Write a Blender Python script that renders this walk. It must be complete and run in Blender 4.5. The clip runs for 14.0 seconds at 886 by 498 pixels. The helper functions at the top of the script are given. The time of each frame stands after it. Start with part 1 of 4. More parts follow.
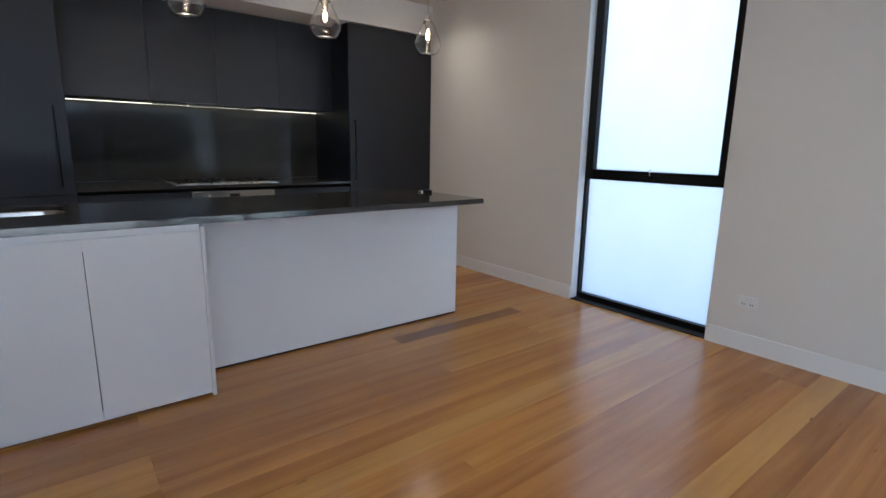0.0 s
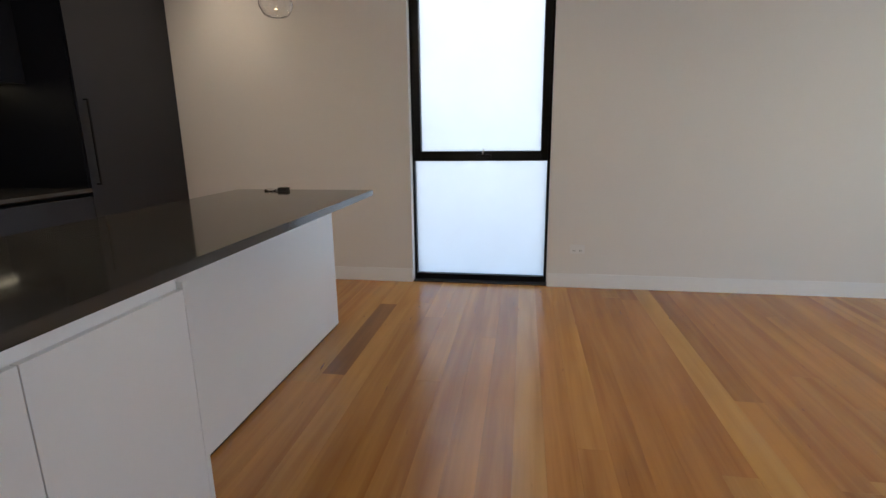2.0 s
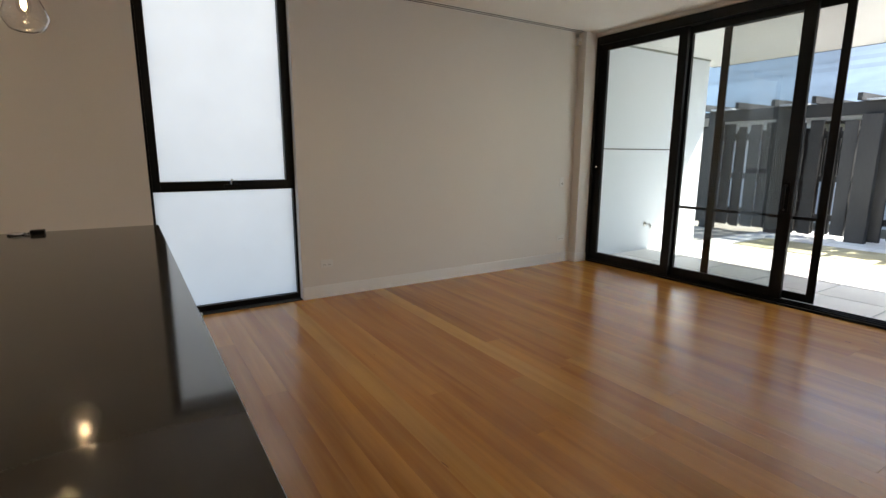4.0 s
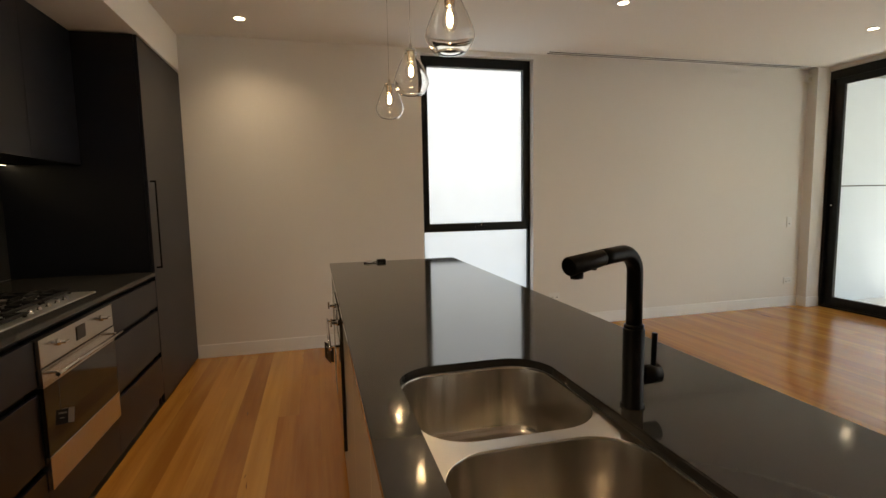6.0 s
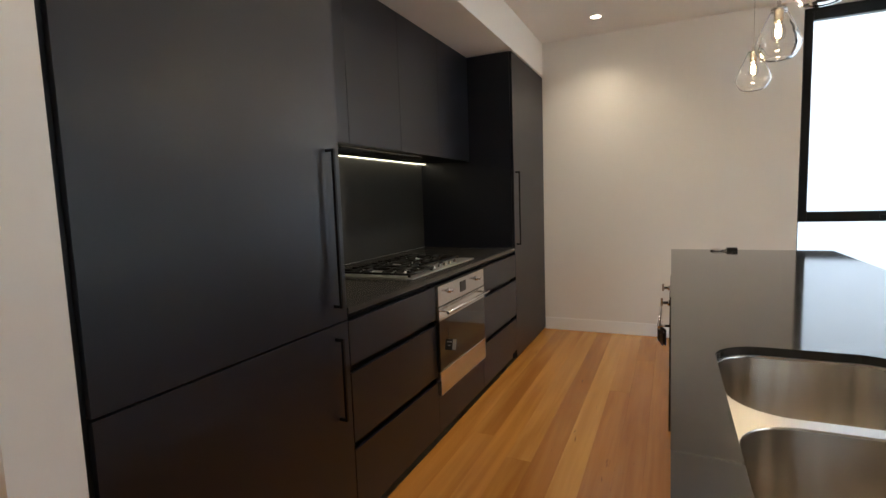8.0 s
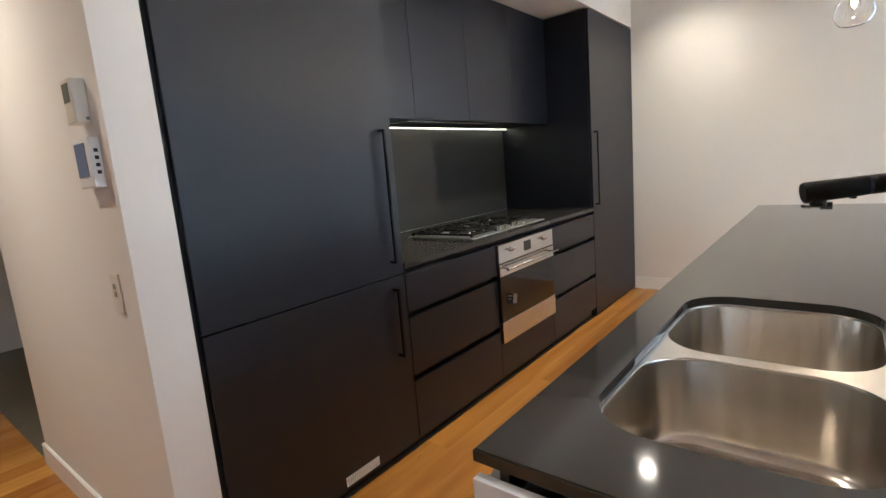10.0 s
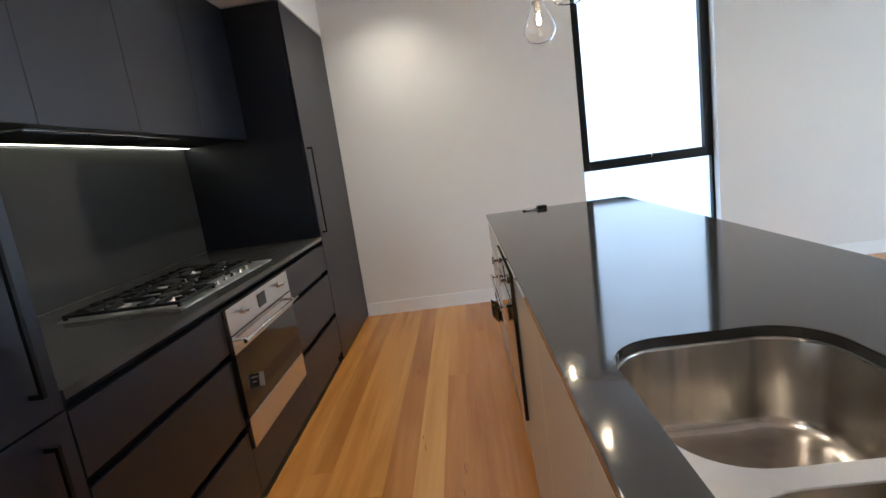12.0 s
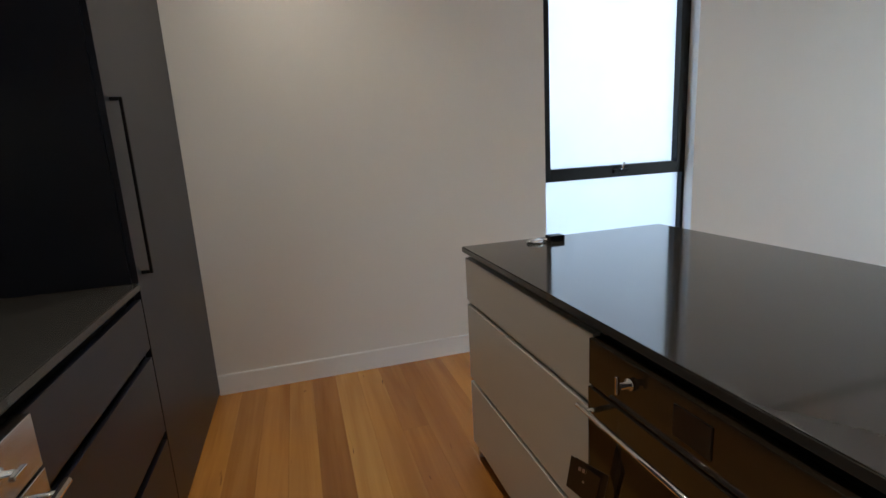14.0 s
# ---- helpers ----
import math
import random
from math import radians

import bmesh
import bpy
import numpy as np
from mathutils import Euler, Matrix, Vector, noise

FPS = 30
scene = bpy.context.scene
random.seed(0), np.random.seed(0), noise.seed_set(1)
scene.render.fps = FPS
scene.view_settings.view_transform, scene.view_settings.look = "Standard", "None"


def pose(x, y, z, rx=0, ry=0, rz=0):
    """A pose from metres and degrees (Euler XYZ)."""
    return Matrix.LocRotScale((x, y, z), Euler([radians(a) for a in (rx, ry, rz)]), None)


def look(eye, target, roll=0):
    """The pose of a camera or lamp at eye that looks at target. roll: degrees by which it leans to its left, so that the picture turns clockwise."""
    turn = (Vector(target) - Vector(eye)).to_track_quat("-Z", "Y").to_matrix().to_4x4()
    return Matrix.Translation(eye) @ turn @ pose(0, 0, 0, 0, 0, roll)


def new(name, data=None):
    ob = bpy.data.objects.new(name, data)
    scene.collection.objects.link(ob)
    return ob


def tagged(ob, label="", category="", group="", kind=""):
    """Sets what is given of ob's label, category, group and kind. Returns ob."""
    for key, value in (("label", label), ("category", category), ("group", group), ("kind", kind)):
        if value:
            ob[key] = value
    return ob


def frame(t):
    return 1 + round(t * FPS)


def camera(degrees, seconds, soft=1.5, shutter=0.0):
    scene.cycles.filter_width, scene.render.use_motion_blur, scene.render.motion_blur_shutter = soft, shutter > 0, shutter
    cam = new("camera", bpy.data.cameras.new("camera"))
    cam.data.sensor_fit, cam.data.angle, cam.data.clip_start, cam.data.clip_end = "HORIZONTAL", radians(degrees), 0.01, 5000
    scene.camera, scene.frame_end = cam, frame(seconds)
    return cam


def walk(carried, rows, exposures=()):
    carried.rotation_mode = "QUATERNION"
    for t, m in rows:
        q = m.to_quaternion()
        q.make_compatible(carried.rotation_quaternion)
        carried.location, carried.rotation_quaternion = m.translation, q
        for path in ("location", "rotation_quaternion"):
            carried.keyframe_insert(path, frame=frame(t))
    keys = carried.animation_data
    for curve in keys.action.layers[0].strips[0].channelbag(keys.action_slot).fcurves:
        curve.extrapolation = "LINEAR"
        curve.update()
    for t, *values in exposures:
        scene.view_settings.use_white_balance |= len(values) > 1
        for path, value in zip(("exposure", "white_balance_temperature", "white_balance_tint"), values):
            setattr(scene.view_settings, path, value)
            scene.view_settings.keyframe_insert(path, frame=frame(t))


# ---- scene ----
cam = camera(83.5, 14.0)
PATH = [
    (0, (0.305, 0.392, 1.261), (1.517, 1.933, 0.864), 1.0),
    (0.5, (0.097, 0.849, 1.258), (1.518, 2.196, 0.853), 1.0),
    (1, (-0.077, 1.297, 1.266), (1.5, 2.457, 0.856), 2.7),
    (1.5, (-0.265, 1.649, 1.257), (1.553, 2.362, 0.827), 0.6),
    (2, (-0.337, 2.034, 1.268), (1.585, 2.347, 0.811), -0.7),
    (2.2, (-0.403, 2.135, 1.288), (1.537, 2.013, 0.818), -1.0),
    (2.5, (-0.487, 2.31, 1.294), (1.388, 1.81, 0.812), -1.1),
    (2.7, (-0.562, 2.405, 1.301), (1.269, 1.745, 0.837), -1.0),
    (3, (-0.616, 2.57, 1.328), (1.143, 1.738, 0.863), 1.1),
    (3.2, (-0.634, 2.707, 1.342), (1.046, 1.715, 0.904), 1.3),
    (5.3, (-0.888, 3.634, 1.336), (0.856, 2.684, 1.095), -2.9),
    (5.5, (-0.906, 3.753, 1.362), (0.928, 2.99, 1.127), -3.0),
    (6, (-0.935, 3.975, 1.372), (0.992, 3.483, 1.167), -1.1),
    (6.5, (-0.947, 4.191, 1.38), (1.043, 4.044, 1.244), -3.1),
    (7, (-0.969, 4.152, 1.364), (0.993, 4.517, 1.245), -1.4),
    (7.5, (-1.037, 4.003, 1.363), (0.857, 4.617, 1.176), -0.5),
    (8, (-1.114, 3.895, 1.322), (0.693, 4.729, 1.123), -2.0),
    (8.5, (-1.179, 3.639, 1.341), (0.394, 4.845, 1.075), -0.25),
    (8.7, (-1.206, 3.573, 1.347), (0.363, 4.779, 1.06), -1.2),
    (10.8, (-1.111, 3.473, 1.331), (0.434, 4.699, 0.999), -6.6),
    (11, (-1.021, 3.567, 1.34), (0.633, 4.636, 0.993), -6.4),
    (11.5, (-0.794, 3.751, 1.34), (1.069, 4.398, 1.008), -4.8),
    (12, (-0.622, 4.029, 1.331), (1.343, 4.135, 0.972), -8.0),
    (12.5, (-0.332, 4.192, 1.319), (1.625, 3.989, 0.962), -6.3),
    (13, (0.075, 4.322, 1.31), (1.919, 3.637, 0.951), -4.9),
    (13.5, (0.467, 4.416, 1.322), (2.309, 3.751, 0.914), -4.3),
    (14, (0.881, 4.485, 1.31), (2.765, 3.948, 0.903), -3.3),
]
EXPOSURES = [(0.0, 2.5, 5450, 6), (1.5, 2.42, 6100, 8), (2.5, 2.25, 6300, 8), (3.0, 2.0, 6400, 8), (5.3, 1.96, 7800, 8), (6.0, 2.34, 7800, 7), (6.5, 2.43, 7700, 7), (7.0, 2.75, 7200, 7), (7.5, 2.8, 6900, 5), (8.0, 3.1, 6200, 4), (8.5, 3.45, 6100, 4),
             (11.0, 3.74, 5250, 3), (11.5, 3.55, 5300, 3), (12.5, 3.15, 5300, 3), (13.0, 2.8, 5300, 3), (14.0, 2.55, 5600, 3)]
walk(cam, [(t, look(eye, target, roll)) for t, eye, target, roll in PATH], EXPOSURES)

# ---- world, sun, large lights ----
SUN_DIR = Vector((0.55, 1.0, -1.485)).normalized()      # the way the sunlight travels
world = bpy.data.worlds.new("world")
scene.world = world
world.use_nodes = True
wn = world.node_tree.nodes
sky = wn.new("ShaderNodeTexSky")
sky.sky_type, sky.sun_disc = "NISHITA", False
sky.sun_elevation = math.asin(-SUN_DIR.z)
sky.sun_rotation = math.atan2(-SUN_DIR.x, -SUN_DIR.y)
wn["Background"].inputs["Strength"].default_value = 0.15
world.node_tree.links.new(sky.outputs[0], wn["Background"].inputs["Color"])


def lamp(name, kind, m, energy, color=(1, 1, 1), **more):
    data = bpy.data.lights.new(name, kind)
    data.energy, data.color = energy, color
    if "size" in more:
        data.shape, data.size, data.size_y = "RECTANGLE", more["size"], more.get("size_y", more["size"])
    if "radius" in more:
        data.shadow_soft_size = more["radius"]
    if "cone" in more:
        data.spot_size, data.spot_blend = radians(more["cone"]), more.get("blend", 0.6)
    if "angle" in more:
        data.angle = radians(more["angle"])
    ob = new(name, data)
    ob.matrix_world = m
    return ob


lamp("sun", "SUN", look((0, 0, 0), SUN_DIR), 5.0, (1.0, 0.985, 0.96), angle=0.53)
# the sky's light that falls on the frosted window from the light well outside it
lamp("window_skylight", "AREA", look((4.45, 2.385, 1.9), (3.87, 2.385, 1.5)), 2.4, (0.98, 0.95, 0.985), size=1.6, size_y=2.6)
DOWNLIGHTS = ((3.265, 4.47), (2.165, 4.47), (1.065, 4.47), (-0.035, 4.47), (-1.30, 6.0), (2.40, 1.73), (2.47, -0.79))
for dx, dy in DOWNLIGHTS:
    lamp("downlight_lamp", "SPOT", look((dx, dy, 2.75), (dx, dy, 0)), 12.0 if dx < -1 else 4.25, (1.0, 0.79, 0.58), radius=0.04, cone=135, blend=1.0)

# ---- materials ----


def nodes_of(name):
    m = bpy.data.materials.new(name)
    m.use_nodes = True
    return m, m.node_tree.nodes, m.node_tree.links, m.node_tree.nodes["Principled BSDF"]


def surf(name, base, rough=0.5, metal=0.0, vary=0.06, scale=2.0, fine=90.0, bump=0.05, rvary=0.06, stretch=(1, 1, 1), coat=0.0, spec=0.5, random=0.0):
    """A surface with cloudy change of colour, fine relief and uneven gloss."""
    m, n, l, b = nodes_of(name)
    co = n.new("ShaderNodeTexCoord")
    mp = n.new("ShaderNodeMapping")
    mp.inputs["Scale"].default_value = stretch
    l.new(co.outputs["Object"], mp.inputs["Vector"])
    big, small = n.new("ShaderNodeTexNoise"), n.new("ShaderNodeTexNoise")
    big.inputs["Scale"].default_value, big.inputs["Detail"].default_value = scale, 4
    small.inputs["Scale"].default_value, small.inputs["Detail"].default_value = fine, 3
    for t in (big, small):
        l.new(mp.outputs[0], t.inputs["Vector"])
    add = n.new("ShaderNodeMath")
    add.operation = "MULTIPLY_ADD"
    add.inputs[1].default_value = 0.4
    l.new(small.outputs["Fac"], add.inputs[0])
    l.new(big.outputs["Fac"], add.inputs[2])
    ramp = n.new("ShaderNodeMapRange")
    ramp.inputs["From Min"].default_value, ramp.inputs["From Max"].default_value = 0.4, 1.0
    ramp.inputs["To Min"].default_value, ramp.inputs["To Max"].default_value = 1 - vary, 1 + vary
    l.new(add.outputs[0], ramp.inputs["Value"])
    mul = n.new("ShaderNodeVectorMath")
    mul.operation = "SCALE"
    mul.inputs[0].default_value = base
    l.new(ramp.outputs[0], mul.inputs["Scale"])
    if random:
        info = n.new("ShaderNodeObjectInfo")
        rr = n.new("ShaderNodeMapRange")
        rr.inputs["To Min"].default_value, rr.inputs["To Max"].default_value = 1 - random, 1 + random
        l.new(info.outputs["Random"], rr.inputs["Value"])
        again = n.new("ShaderNodeVectorMath")
        again.operation = "SCALE"
        l.new(mul.outputs[0], again.inputs[0])
        l.new(rr.outputs[0], again.inputs["Scale"])
        mul = again
    l.new(mul.outputs[0], b.inputs["Base Color"])
    rg = n.new("ShaderNodeMapRange")
    rg.inputs["From Min"].default_value, rg.inputs["From Max"].default_value = 0.15, 0.85
    rg.inputs["To Min"].default_value, rg.inputs["To Max"].default_value = max(0.02, rough - rvary), rough + rvary
    l.new(big.outputs["Fac"], rg.inputs["Value"])
    l.new(rg.outputs[0], b.inputs["Roughness"])
    if bump:
        bp = n.new("ShaderNodeBump")
        bp.inputs["Strength"].default_value, bp.inputs["Distance"].default_value = bump, 0.002
        l.new(small.outputs["Fac"], bp.inputs["Height"])
        l.new(bp.outputs[0], b.inputs["Normal"])
    b.inputs["Metallic"].default_value = metal
    b.inputs["Specular IOR Level"].default_value = spec
    b.inputs["Coat Weight"].default_value = coat
    return m


def timber(name, light, dark):
    """Varnished floor timber: long grain, darker streaks, small gum marks; each board its own shift of tone."""
    m, n, l, b = nodes_of(name)
    co, info, mp = n.new("ShaderNodeTexCoord"), n.new("ShaderNodeObjectInfo"), n.new("ShaderNodeMapping")
    off = n.new("ShaderNodeMath")
    off.operation = "MULTIPLY"
    off.inputs[1].default_value = 61.0
    l.new(info.outputs["Random"], off.inputs[0])
    shift = n.new("ShaderNodeCombineXYZ")
    for k in (0, 1, 2):
        l.new(off.outputs[0], shift.inputs[k])
    l.new(shift.outputs[0], mp.inputs["Location"])
    l.new(co.outputs["Object"], mp.inputs["Vector"])

    def noise_at(scale_vec, scale, detail, dist=0.0):
        s = n.new("ShaderNodeMapping")
        s.inputs["Scale"].default_value = scale_vec
        l.new(mp.outputs[0], s.inputs["Vector"])
        t = n.new("ShaderNodeTexNoise")
        t.inputs["Scale"].default_value, t.inputs["Detail"].default_value, t.inputs["Distortion"].default_value = scale, detail, dist
        l.new(s.outputs[0], t.inputs["Vector"])
        return t
    broad = noise_at((0.5, 7, 7), 1.6, 3, 0.4)
    grain = noise_at((0.9, 24, 24), 2.2, 6, 0.5)
    pores = noise_at((5, 120, 120), 2.5, 2)
    gum = noise_at((2.2, 16, 16), 1.7, 2, 1.2)
    r1 = n.new("ShaderNodeValToRGB")
    r1.color_ramp.elements[0].position, r1.color_ramp.elements[1].position = 0.32, 0.68
    r1.color_ramp.elements[0].color, r1.color_ramp.elements[1].color = (*dark, 1), (*light, 1)
    mix = n.new("ShaderNodeMath")
    mix.operation = "MULTIPLY_ADD"
    mix.inputs[1].default_value = 0.26
    sub = n.new("ShaderNodeMath")
    sub.operation = "SUBTRACT"
    sub.inputs[1].default_value = 0.5
    l.new(grain.outputs["Fac"], sub.inputs[0])
    l.new(sub.outputs[0], mix.inputs[0])
    l.new(broad.outputs["Fac"], mix.inputs[2])
    l.new(mix.outputs[0], r1.inputs["Fac"])
    tone = n.new("ShaderNodeMapRange")
    tone.inputs["To Min"].default_value, tone.inputs["To Max"].default_value = 0.90, 1.09
    l.new(info.outputs["Random"], tone.inputs["Value"])
    sc = n.new("ShaderNodeVectorMath")
    sc.operation = "SCALE"
    l.new(r1.outputs["Color"], sc.inputs[0])
    l.new(tone.outputs[0], sc.inputs["Scale"])
    spot = n.new("ShaderNodeMapRange")
    spot.inputs["From Min"].default_value, spot.inputs["From Max"].default_value = 0.73, 0.79
    l.new(gum.outputs["Fac"], spot.inputs["Value"])
    dk = n.new("ShaderNodeMix")
    dk.data_type = "RGBA"
    dk.inputs["B"].default_value = (0.10, 0.035, 0.012, 1)
    l.new(spot.outputs[0], dk.inputs["Factor"])
    l.new(sc.outputs[0], dk.inputs["A"])
    l.new(dk.outputs["Result"], b.inputs["Base Color"])
    rg = n.new("ShaderNodeMapRange")
    rg.inputs["To Min"].default_value, rg.inputs["To Max"].default_value = 0.18, 0.29
    l.new(broad.outputs["Fac"], rg.inputs["Value"])
    l.new(rg.outputs[0], b.inputs["Roughness"])
    bp = n.new("ShaderNodeBump")
    bp.inputs["Strength"].default_value, bp.inputs["Distance"].default_value = 0.06, 0.0015
    l.new(pores.outputs["Fac"], bp.inputs["Height"])
    l.new(bp.outputs[0], b.inputs["Normal"])
    b.inputs["Specular IOR Level"].default_value = 0.65
    return m


def clear_glass(name, tint=(1, 1, 1), least=0.04, most=0.7, rough=0.0):
    """Clear thin glass: what lies behind shows through; the slant of the view drives its gloss."""
    m, n, l, b = nodes_of(name)
    n.remove(b)
    tr, gl, mx, lw = n.new("ShaderNodeBsdfTransparent"), n.new("ShaderNodeBsdfGlossy"), n.new("ShaderNodeMixShader"), n.new("ShaderNodeLayerWeight")
    tr.inputs["Color"].default_value = (*tint, 1)
    gl.inputs["Roughness"].default_value = rough
    lw.inputs["Blend"].default_value = 0.5
    pw, mr = n.new("ShaderNodeMath"), n.new("ShaderNodeMapRange")
    pw.operation = "POWER"
    pw.inputs[1].default_value = 3.0
    mr.inputs["To Min"].default_value, mr.inputs["To Max"].default_value = least, most
    l.new(lw.outputs["Facing"], pw.inputs[0])
    l.new(pw.outputs[0], mr.inputs["Value"])
    l.new(mr.outputs[0], mx.inputs[0])
    l.new(tr.outputs[0], mx.inputs[1])
    l.new(gl.outputs[0], mx.inputs[2])
    l.new(mx.outputs[0], n["Material Output"].inputs["Surface"])
    return m


def frosted(name):
    """Acid-etched glass: scatters the light that falls on its other side."""
    m, n, l, b = nodes_of(name)
    n.remove(b)
    tr, di, gl = n.new("ShaderNodeBsdfTranslucent"), n.new("ShaderNodeBsdfDiffuse"), n.new("ShaderNodeBsdfGlossy")
    co, ns, mr = n.new("ShaderNodeTexCoord"), n.new("ShaderNodeTexNoise"), n.new("ShaderNodeMapRange")
    ns.inputs["Scale"].default_value = 3.0
    l.new(co.outputs["Object"], ns.inputs["Vector"])
    mr.inputs["To Min"].default_value, mr.inputs["To Max"].default_value = 0.78, 0.86
    l.new(ns.outputs["Fac"], mr.inputs["Value"])
    l.new(mr.outputs[0], tr.inputs["Color"])
    di.inputs["Color"].default_value = (0.8, 0.82, 0.84, 1)
    gl.inputs["Roughness"].default_value = 0.25
    a, c = n.new("ShaderNodeMixShader"), n.new("ShaderNodeMixShader")
    a.inputs[0].default_value, c.inputs[0].default_value = 0.15, 0.04
    l.new(tr.outputs[0], a.inputs[1])
    l.new(di.outputs[0], a.inputs[2])
    l.new(a.outputs[0], c.inputs[1])
    l.new(gl.outputs[0], c.inputs[2])
    l.new(c.outputs[0], n["Material Output"].inputs["Surface"])
    return m


def glow(name, color, strength):
    m, n, l, b = nodes_of(name)
    b.inputs["Base Color"].default_value = (*color, 1)
    b.inputs["Emission Color"].default_value = (*color, 1)
    b.inputs["Emission Strength"].default_value = strength
    return m


def insect_mesh(name):
    m, n, l, b = nodes_of(name)
    b.inputs["Base Color"].default_value = (0.03, 0.03, 0.03, 1)
    tr, mx = n.new("ShaderNodeBsdfTransparent"), n.new("ShaderNodeMixShader")
    mx.inputs[0].default_value = 0.22
    l.new(tr.outputs[0], mx.inputs[1])
    l.new(b.outputs[0], mx.inputs[2])
    l.new(mx.outputs[0], n["Material Output"].inputs["Surface"])
    return m


WALL = surf("wall_paint", (0.76, 0.735, 0.70), 0.6, vary=0.015, scale=0.8, fine=160, bump=0.04, spec=0.3)
CEIL = surf("ceiling_paint", (0.82, 0.80, 0.77), 0.8, vary=0.01, scale=0.7, fine=160, bump=0.03, spec=0.2)
TRIM = surf("trim_enamel", (0.83, 0.83, 0.82), 0.35, vary=0.015, scale=1.5, fine=40, bump=0.02)
NAVY = surf("dark_cabinet_laminate", (0.0030, 0.0044, 0.0105), 0.40, vary=0.08, scale=1.2, fine=220, bump=0.012, rvary=0.03, spec=0.62)
CARCASS = surf("black_carcass", (0.006, 0.006, 0.007), 0.5, vary=0.1)
BLACK_METAL = surf("black_powder_coat", (0.0030, 0.0030, 0.0033), 0.40, vary=0.1, fine=300, bump=0.03, spec=0.22)
WHITE_LAM = surf("white_cabinet_laminate", (0.82, 0.83, 0.845), 0.28, vary=0.008, scale=0.9, fine=200, bump=0.01, rvary=0.0)
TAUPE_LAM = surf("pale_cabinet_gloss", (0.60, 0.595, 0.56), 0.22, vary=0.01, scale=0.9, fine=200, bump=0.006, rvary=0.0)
STONE = surf("charcoal_engineered_stone", (0.046, 0.044, 0.041), 0.08, vary=0.06, scale=1.3, fine=420, bump=0.0, rvary=0.0, spec=0.55)
SPLASH = surf("dark_splashback_glass", (0.048, 0.047, 0.043), 0.10, vary=0.05, scale=2, fine=120, bump=0.0, rvary=0.01, spec=0.42)
STEEL = surf("brushed_steel", (0.60, 0.585, 0.56), 0.24, 1.0, vary=0.05, scale=2.0, fine=18, bump=0.03, stretch=(1, 30, 30), rvary=0.05)
BOWL = surf("brushed_sink_steel", (0.58, 0.535, 0.475), 0.23, 1.0, vary=0.10, scale=5.0, fine=60, bump=0.0, stretch=(8, 8, 0.7), rvary=0.05)
HOB_STEEL = surf("satin_hob_steel", (0.70, 0.69, 0.67), 0.38, 1.0, vary=0.04, scale=3.0, fine=40, bump=0.02, rvary=0.04)
RIM = surf("satin_sink_rim", (0.50, 0.48, 0.455), 0.30, 1.0, vary=0.03, scale=3.0, fine=60, bump=0.0, rvary=0.02)
CHROME = surf("polished_chrome", (0.75, 0.74, 0.72), 0.07, 1.0, vary=0.02, bump=0.0, rvary=0.02)
OVEN_GLASS = surf("dark_oven_glass", (0.010, 0.008, 0.006), 0.07, vary=0.05, bump=0.0, rvary=0.01, spec=0.4)
BRONZE = surf("brown_oven_panel", (0.024, 0.018, 0.012), 0.12, vary=0.06, bump=0.0, rvary=0.03, spec=0.7)
IRON = surf("cast_iron", (0.006, 0.006, 0.006), 0.5, vary=0.2, fine=240, bump=0.1, spec=0.25)
PLASTIC = surf("white_plastic", (0.78, 0.78, 0.77), 0.35, vary=0.01, bump=0.01)
CREAM = surf("cream_plastic", (0.70, 0.66, 0.57), 0.4, vary=0.02, bump=0.01)
SCREEN_GREY = surf("grey_lcd", (0.22, 0.24, 0.22), 0.15, vary=0.03, bump=0.0)
SCREEN_BLUE = surf("blue_grey_lcd", (0.19, 0.25, 0.40), 0.12, vary=0.03, bump=0.0)
BLACK_CARD = surf("black_card", (0.010, 0.010, 0.011), 0.3, vary=0.05)
SILVER_FOIL = surf("silver_print", (0.5, 0.5, 0.5), 0.3, 0.9, vary=0.1)
DARK_RUBBER = surf("dark_sill", (0.012, 0.012, 0.013), 0.5, vary=0.15)
ALUMINIUM = surf("black_anodised_frame", (0.0035, 0.0035, 0.004), 0.38, vary=0.08, fine=260, bump=0.03, spec=0.25)
FROST = frosted("frosted_glass")
PANE = clear_glass("clear_pane", (0.93, 0.96, 0.95))
BULB_GLASS = clear_glass("pendant_bulb_glass", (0.985, 0.975, 0.96), 0.06, 0.95)


def solid_glass(name, tint, ior):
    """Clear blown glass that bends what is seen through its thick parts."""
    m, n, l, b = nodes_of(name)
    b.inputs["Base Color"].default_value = (*tint, 1)
    b.inputs["Roughness"].default_value = 0.0
    b.inputs["IOR"].default_value = ior
    b.inputs["Transmission Weight"].default_value = 1.0
    return m


SHADE_GLASS = solid_glass("pendant_shade_glass", (0.985, 0.975, 0.96), 1.47)
RAIL_DARK = surf("dark_anodised_rail", (0.030, 0.031, 0.028), 0.35, vary=0.08, scale=3, fine=120, bump=0.0, spec=0.5)
FLYMESH = insect_mesh("insect_mesh")
FILAMENT = glow("warm_filament", (1.0, 0.72, 0.42), 34.0)
LENS = glow("downlight_lens", (1.0, 0.85, 0.66), 4.0)
LED = glow("led_strip", (1.0, 0.84, 0.58), 1.0)
OAK_PALE = timber("straw_floorboard", (0.605, 0.325, 0.080), (0.47, 0.222, 0.048))
OAK_LIGHT = timber("pale_honey_floorboard", (0.571, 0.286, 0.063), (0.426, 0.185, 0.035))
OAK_MID = timber("amber_floorboard", (0.532, 0.244, 0.048), (0.370, 0.150, 0.027))
